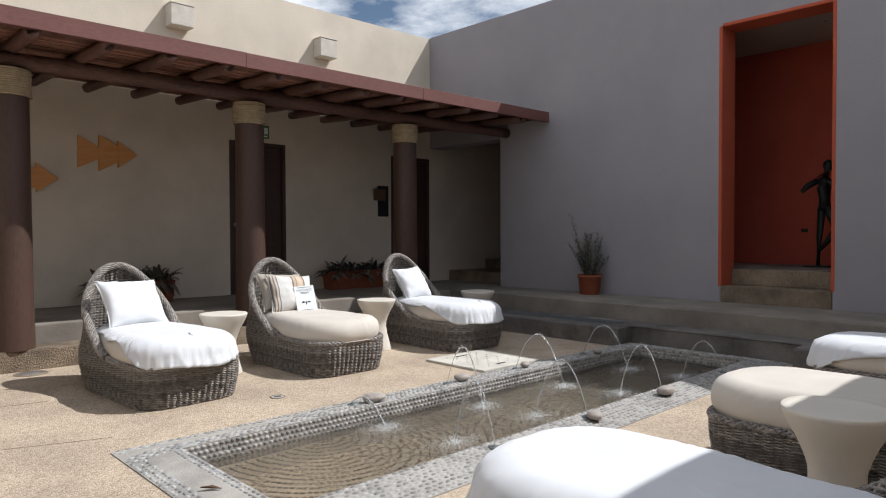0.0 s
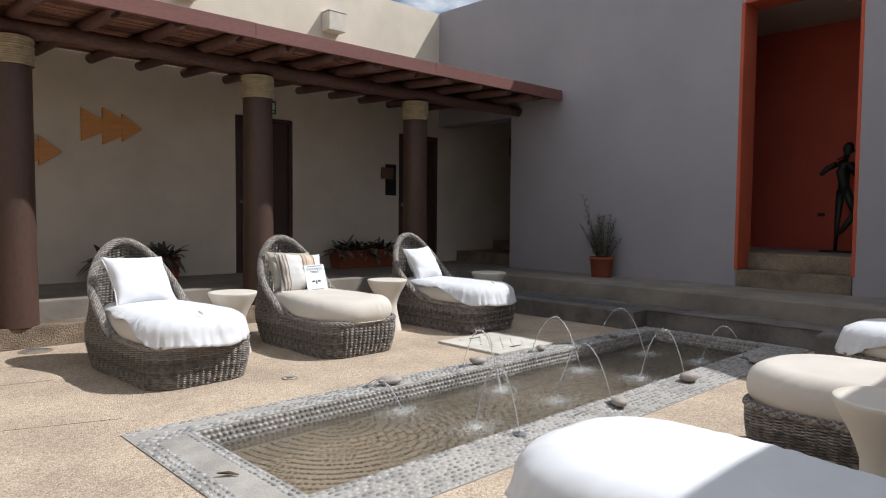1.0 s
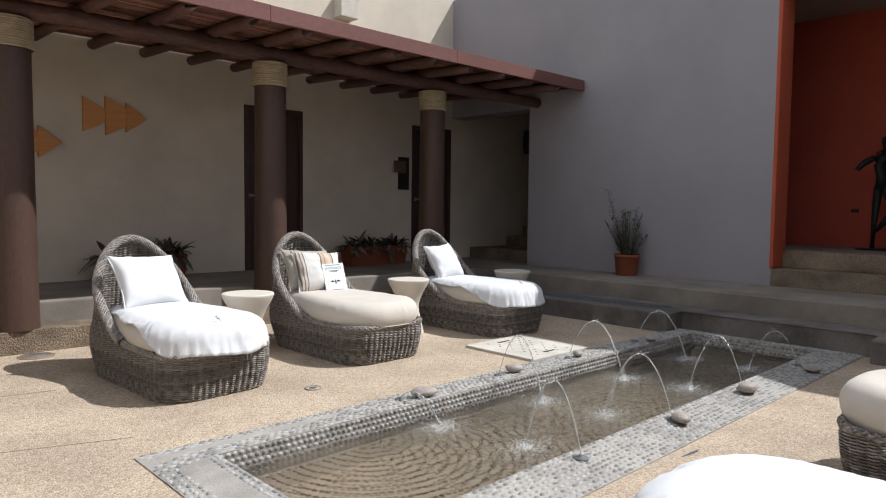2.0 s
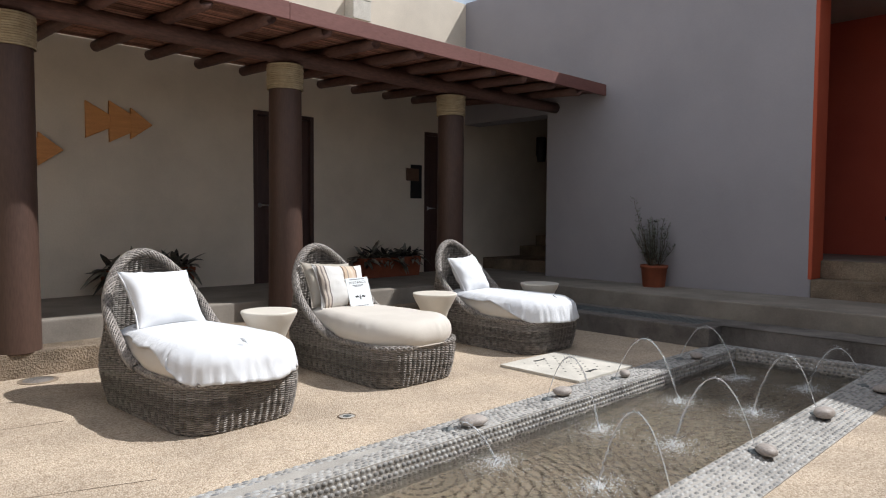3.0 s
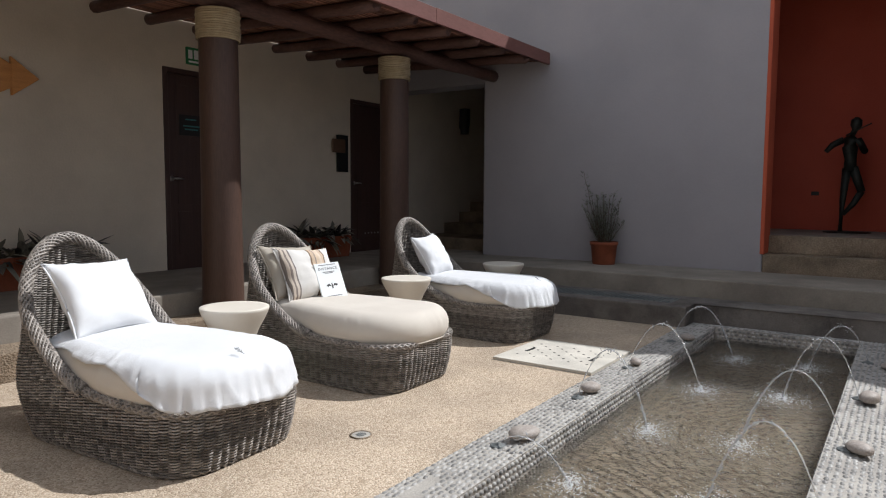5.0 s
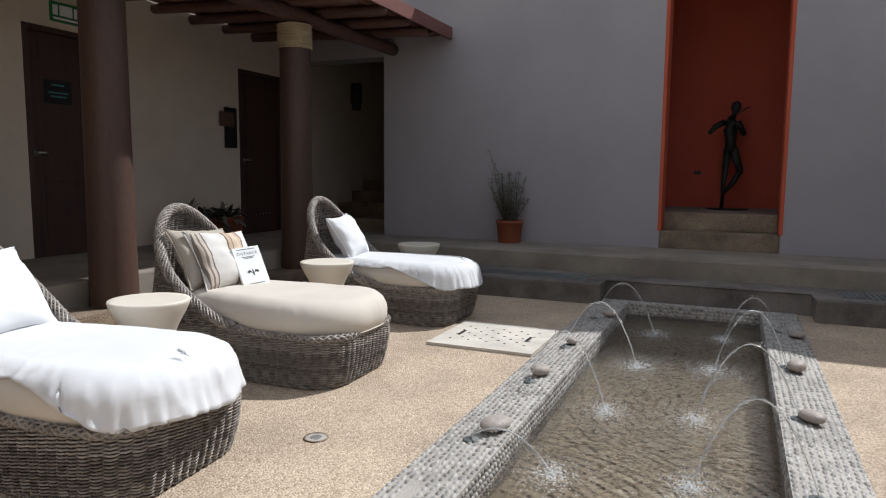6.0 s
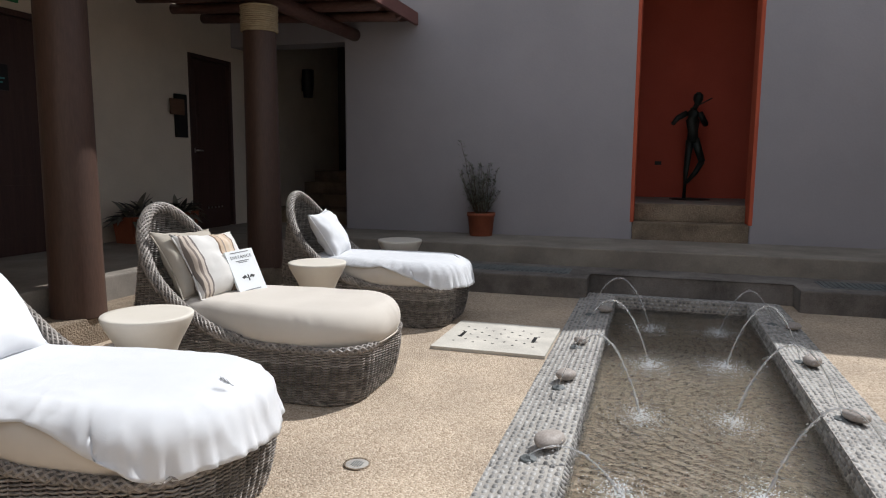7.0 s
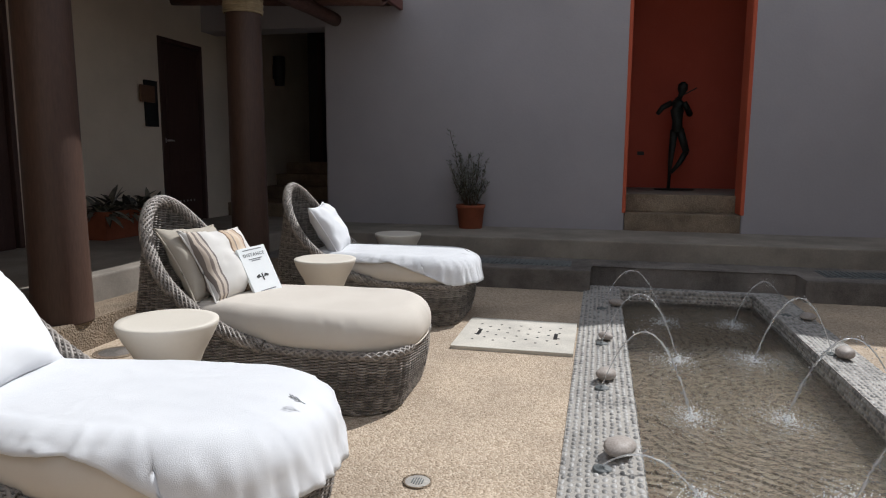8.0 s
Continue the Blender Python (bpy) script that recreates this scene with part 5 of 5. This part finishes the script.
def jet(x, y, reach, high, drift, seed):
    """A nozzle in the rim, its arc of water and the splash where it falls."""
    t = thing("fountain_jet", pose(x, y, rim_z(x, y)), "thin arching fountain jet falling into the pool", "fountain", "fountain jets of the pool")
    rng = random.Random(seed)
    part("nozzle", lathe([(0.036, -0.005), (0.036, 0.006), (0.030, 0.009), (0.012, 0.010), (0.010, 0.016), (0, 0.016)], 20), GRATE, t, "", True)
    fall = WATERLINE - rim_z(x, y)
    path, radii = [], []
    n = 84
    top = math.sqrt(high)
    low = math.sqrt(high - fall)
    for i in range(n):
        u = i / (n - 1)
        q = -top + (top + low) * u
        z = high - q * q
        path.append((drift * u + rng.uniform(-1, 1) * 0.004 * u, reach * u + rng.uniform(-1, 1) * 0.004 * u, z + 0.02 * (1 - u)))
        radii.append((0.0025 + 0.0020 * u) * (1 + rng.uniform(-0.6, 0.9) * (0.3 + u)))
    part("stream", tube(bmesh.new(), path, radii, 7), JET, t, "", True)
    bm = bmesh.new()
    for _ in range(70):
        i = rng.randrange(n // 4, n)
        p = Vector(path[i]) + Vector((rng.gauss(0, 0.012), rng.gauss(0, 0.012), rng.gauss(0, 0.012)))
        bmesh.ops.create_icosphere(bm, subdivisions=1, radius=rng.uniform(0.002, 0.0045), matrix=Matrix.Translation(p))
    d = part("spray", bm, JET, t, "", True)
    d["kind"] = "stuff"
    verts, faces = [], []
    ico = bmesh.new()
    bmesh.ops.create_icosphere(ico, subdivisions=1, radius=1.0)
    iv = [v.co.copy() for v in ico.verts]
    ifc = [[v.index for v in f.verts] for f in ico.faces]
    ico.free()
    for k in range(620):
        a, rr = rng.uniform(0, 6.28), abs(rng.gauss(0, 1.0)) * (1.8 if k % 6 == 0 else 0.8)
        px, py = drift + math.cos(a) * rr * 0.16, reach + math.sin(a) * rr * 0.12
        r = rng.uniform(0.0018, 0.0048) * math.exp(-min(rr, 1.8) * 0.28)
        z = fall + 0.001 + (abs(rng.gauss(0, 0.016)) * math.exp(-rr) if rng.random() < 0.6 else 0.0)
        if not PY0 + 0.01 < y + py < PY1 - 0.01:
            continue
        b = len(verts)
        verts += [(px + v.x * r, py + v.y * r, z + v.z * r * 0.7) for v in iv]
        faces += [[b + i for i in f] for f in ifc]
    s = from_lists("splash", verts, faces, FOAM, t, "white frothy splash")
    s["kind"] = "stuff"
    return t


for i, x in enumerate((2.70, 3.60, 4.42, 5.42)):
    jet(x, 4.10, (-0.36, -0.42, -0.46, -0.46)[i], (0.06, 0.30, 0.31, 0.29)[i], (0.0, -0.05, 0.06, 0.04)[i], 30 + i)
    jet((2.69, 3.56, 4.50, 5.50)[i], 2.79, (0.43, 0.46, 0.40, 0.36)[i], (0.31, 0.32, 0.31, 0.23)[i], (0.12, 0.05, 0.08, 0.0)[i], 40 + i)

for (x0, y0), (x1, y1) in (((-0.6, 5.24), (1.30, 4.565)), ((-0.6, 6.15), (1.25, 5.80))):
    ln = math.hypot(x1 - x0, y1 - y0)
    ob = shell("ground_joint", box(0, ln, -0.0035, 0.0035, -0.01, 0.0012), CONCRETE, "narrow dark joint in the washed paving", "joint")
    ob.matrix_basis = pose(x0, y0, 0, 0, 0, math.degrees(math.atan2(y1 - y0, x1 - x0)))

t = tagged(part("dry_leaf", tube(bmesh.new(), [(-0.05, 0, 0.008), (0, 0.008, 0.010), (0.05, 0, 0.008)], [0.004, 0.011, 0.003], 8, True, 0.7), LEAFDRY, None, "", True),
           "curled dry brown leaf on the pebbled rim", "leaf")
t.matrix_basis = pose(1.33, 3.30, rim_z(1.33, 3.30) + 0.004, 0, 0, -50)


# ---- pebbles ----
def pebble_mesh():
    """A rounded low pebble, flat below, twenty-odd triangles."""
    v, f = [], []
    for i in range(7):
        a = 2 * math.pi * i / 7
        v.append((math.cos(a), math.sin(a), -0.1))
    for i in range(7):
        a = 2 * math.pi * (i + 0.5) / 7
        v.append((0.66 * math.cos(a), 0.66 * math.sin(a), 0.72))
    v.append((0, 0, 1.0))
    for i in range(7):
        j = (i + 1) % 7
        f += [(i, j, 7 + i), (j, 7 + j, 7 + i), (7 + i, 7 + j, 14)]
    return v, f


PV, PF = pebble_mesh()
pebble_data = bpy.data.meshes.new("pebble")
pebble_data.from_pydata(PV, [], PF)
smooth_mesh(pebble_data)
PEBBLE_ONE = PEBBLE.copy()
geo = [nd for nd in PEBBLE_ONE.node_tree.nodes if nd.bl_idname == "ShaderNodeNewGeometry"][0]
info = PEBBLE_ONE.node_tree.nodes.new("ShaderNodeObjectInfo")
for ln in list(geo.outputs["Random Per Island"].links):
    PEBBLE_ONE.node_tree.links.new(info.outputs["Random"], ln.to_socket)
worn = [nd for nd in PEBBLE_ONE.node_tree.nodes if nd.bl_idname == "ShaderNodeValToRGB"][0]
worn.color_ramp.elements[0].color = (0.19, 0.192, 0.193, 1)
worn.color_ramp.elements[1].color = (0.40, 0.395, 0.385, 1)
pebble_data.materials.append(PEBBLE_ONE)

rng = random.Random(77)


def pebble_rows():
    """Places of the rim's pebbles: x, y, turn of the long axis."""
    out = []
    pitch, rowgap = 0.041, 0.0285
    for y0, y1 in ((PY1 + 0.014, RY1 - 0.012), (RY0 + 0.012, PY0 - 0.014)):
        rows = int((y1 - y0) / rowgap)
        for r in range(rows + 1):
            y = y0 + (y1 - y0) * r / rows
            x = RX0 + 0.02 + (pitch / 2 if r % 2 else 0)
            while x < RX1 - 0.015:
                smooth_band = y0 > 3.5 and rows - 6 < r < rows - 2 and x < 2.1 + 0.5 * noise.noise((x * 3, y * 9, 0))
                if not smooth_band and (x > PX0 - 0.01 or not PY0 < y < PY1):
                    out.append((x + rng.gauss(0, 0.002), y + rng.gauss(0, 0.0015), rng.gauss(0, 0.14)))
                x += pitch * rng.uniform(0.92, 1.08)
    for x0, x1 in ((RX0 + 0.014, PX0 - 0.014), (PX1 + 0.014, RX1 - 0.014)):
        cols = int((x1 - x0) / rowgap)
        for c in range(cols + 1):
            x = x0 + (x1 - x0) * c / cols
            if x < PX0 and 2 < c < 7:
                continue
            y = PY0 + (pitch / 2 if c % 2 else 0)
            while y < PY1:
                out.append((x + rng.gauss(0, 0.0015), y + rng.gauss(0, 0.002), math.pi / 2 + rng.gauss(0, 0.14)))
                y += pitch * rng.uniform(0.92, 1.08)
    return out


def add_pebble(verts, faces, m):
    b = len(verts)
    verts += [tuple(m @ Vector(p)) for p in PV]
    faces += [tuple(b + i for i in f) for f in PF]


singles = 0
verts, faces = [], []
for x, y, a in pebble_rows():
    s = (rng.uniform(0.015, 0.0205), rng.uniform(0.0098, 0.0132), rng.uniform(0.0035, 0.0065))
    m = Matrix.LocRotScale((x, y, rim_z(x, y)), Euler((0, 0, a)), s)
    if x < 1.62 and y > 3.2 and singles < 300:
        ob = new("pebble", pebble_data)
        ob.parent = RIM_OB
        ob.matrix_basis = m
        singles += 1
    else:
        add_pebble(verts, faces, m)
# the inner faces of the rim, down to the bed
for side in range(4):
    length = (PX1 - PX0) if side < 2 else (PY1 - PY0)
    for r in range(6):
        z = RIM - 0.018 - 0.031 * r
        s = 0.015 + (0.017 if r % 2 else 0)
        while s < length - 0.012:
            if side == 0:
                at, rot = (PX0 + s, PY1, z), Euler((math.pi / 2, 0, 0))
            elif side == 1:
                at, rot = (PX0 + s, PY0, z), Euler((-math.pi / 2, 0, 0))
            elif side == 2:
                at, rot = (PX0, PY0 + s, z), Euler((math.pi / 2, 0, math.pi / 2))
            else:
                at, rot = (PX1, PY0 + s, z), Euler((math.pi / 2, 0, -math.pi / 2))
            add_pebble(verts, faces, Matrix.LocRotScale(at, rot, (rng.uniform(0.0135, 0.0165), rng.uniform(0.0115, 0.0145), rng.uniform(0.006, 0.010))))
            s += 0.034 * rng.uniform(0.93, 1.08)
rest = from_lists("pebbles", verts, faces, PEBBLE, RIM_OB)
rest["kind"] = "stuff"

# the bed: bands of pebbles in curved rows
for cx, cy, xa, xb in ((2.38, 3.98, PX0, 3.35), (4.25, 2.88, 3.35, 4.9), (5.6, 3.98, 4.9, PX1)):
    verts, faces = [], []
    for r in range(1, 40):
        rad = 0.062 * r
        loose = 0.002 if xb < 3.5 else 0.006
        k = int(2 * math.pi * rad / 0.036)
        for i in range(k):
            a = 2 * math.pi * (i + rng.uniform(-0.1, 0.1)) / k + r
            x, y = cx + rad * math.cos(a) + rng.gauss(0, loose), cy + rad * math.sin(a) + rng.gauss(0, loose)
            if xa <= x < xb and PX0 + 0.02 < x < PX1 - 0.02 and PY0 + 0.02 < y < PY1 - 0.02:
                add_pebble(verts, faces, Matrix.LocRotScale((x, y, BED), Euler((0, 0, a + math.pi / 2)),
                                                            (rng.uniform(0.016, 0.020), rng.uniform(0.011, 0.0145), rng.uniform(0.005, 0.009) * (1.0 if xb < 3.5 else 0.8))))
    # east of 3.35 the pebble colours carry the mottled light of the ripples
    bed = from_lists("bed_pebbles", verts, faces, BEDPEBBLE if xb < 3.5 else MOTTLEPEBBLE, BED_OB)
    bed["kind"] = "stuff"


# ---- loose grit on the gravel ----
verts, faces = [], []
for x0, x1, y0, y1, count in ((0.2, 6.1, 4.30, 7.05, 9000), (1.2, 6.1, 0.9, 2.5, 3200), (-0.4, 1.15, 2.0, 4.3, 1200)):
    for _ in range(count):
        x, y, r = rng.uniform(x0, x1), rng.uniform(y0, y1), rng.uniform(0.0026, 0.006)
        b = len(verts)
        a = rng.uniform(0, 6.28)
        for k in range(4):
            q = a + k * math.pi / 2
            verts.append((x + r * math.cos(q) * rng.uniform(0.8, 1.2), y + r * math.sin(q) * rng.uniform(0.8, 1.2), -0.001))
        verts.append((x, y, r * rng.uniform(0.5, 0.9)))
        faces += [(b, b + 1, b + 4), (b + 1, b + 2, b + 4), (b + 2, b + 3, b + 4), (b + 3, b, b + 4)]
grit_ob = from_lists("loose_grit", verts, faces, GRIT, GROUND_OB)
grit_ob["kind"] = "stuff"
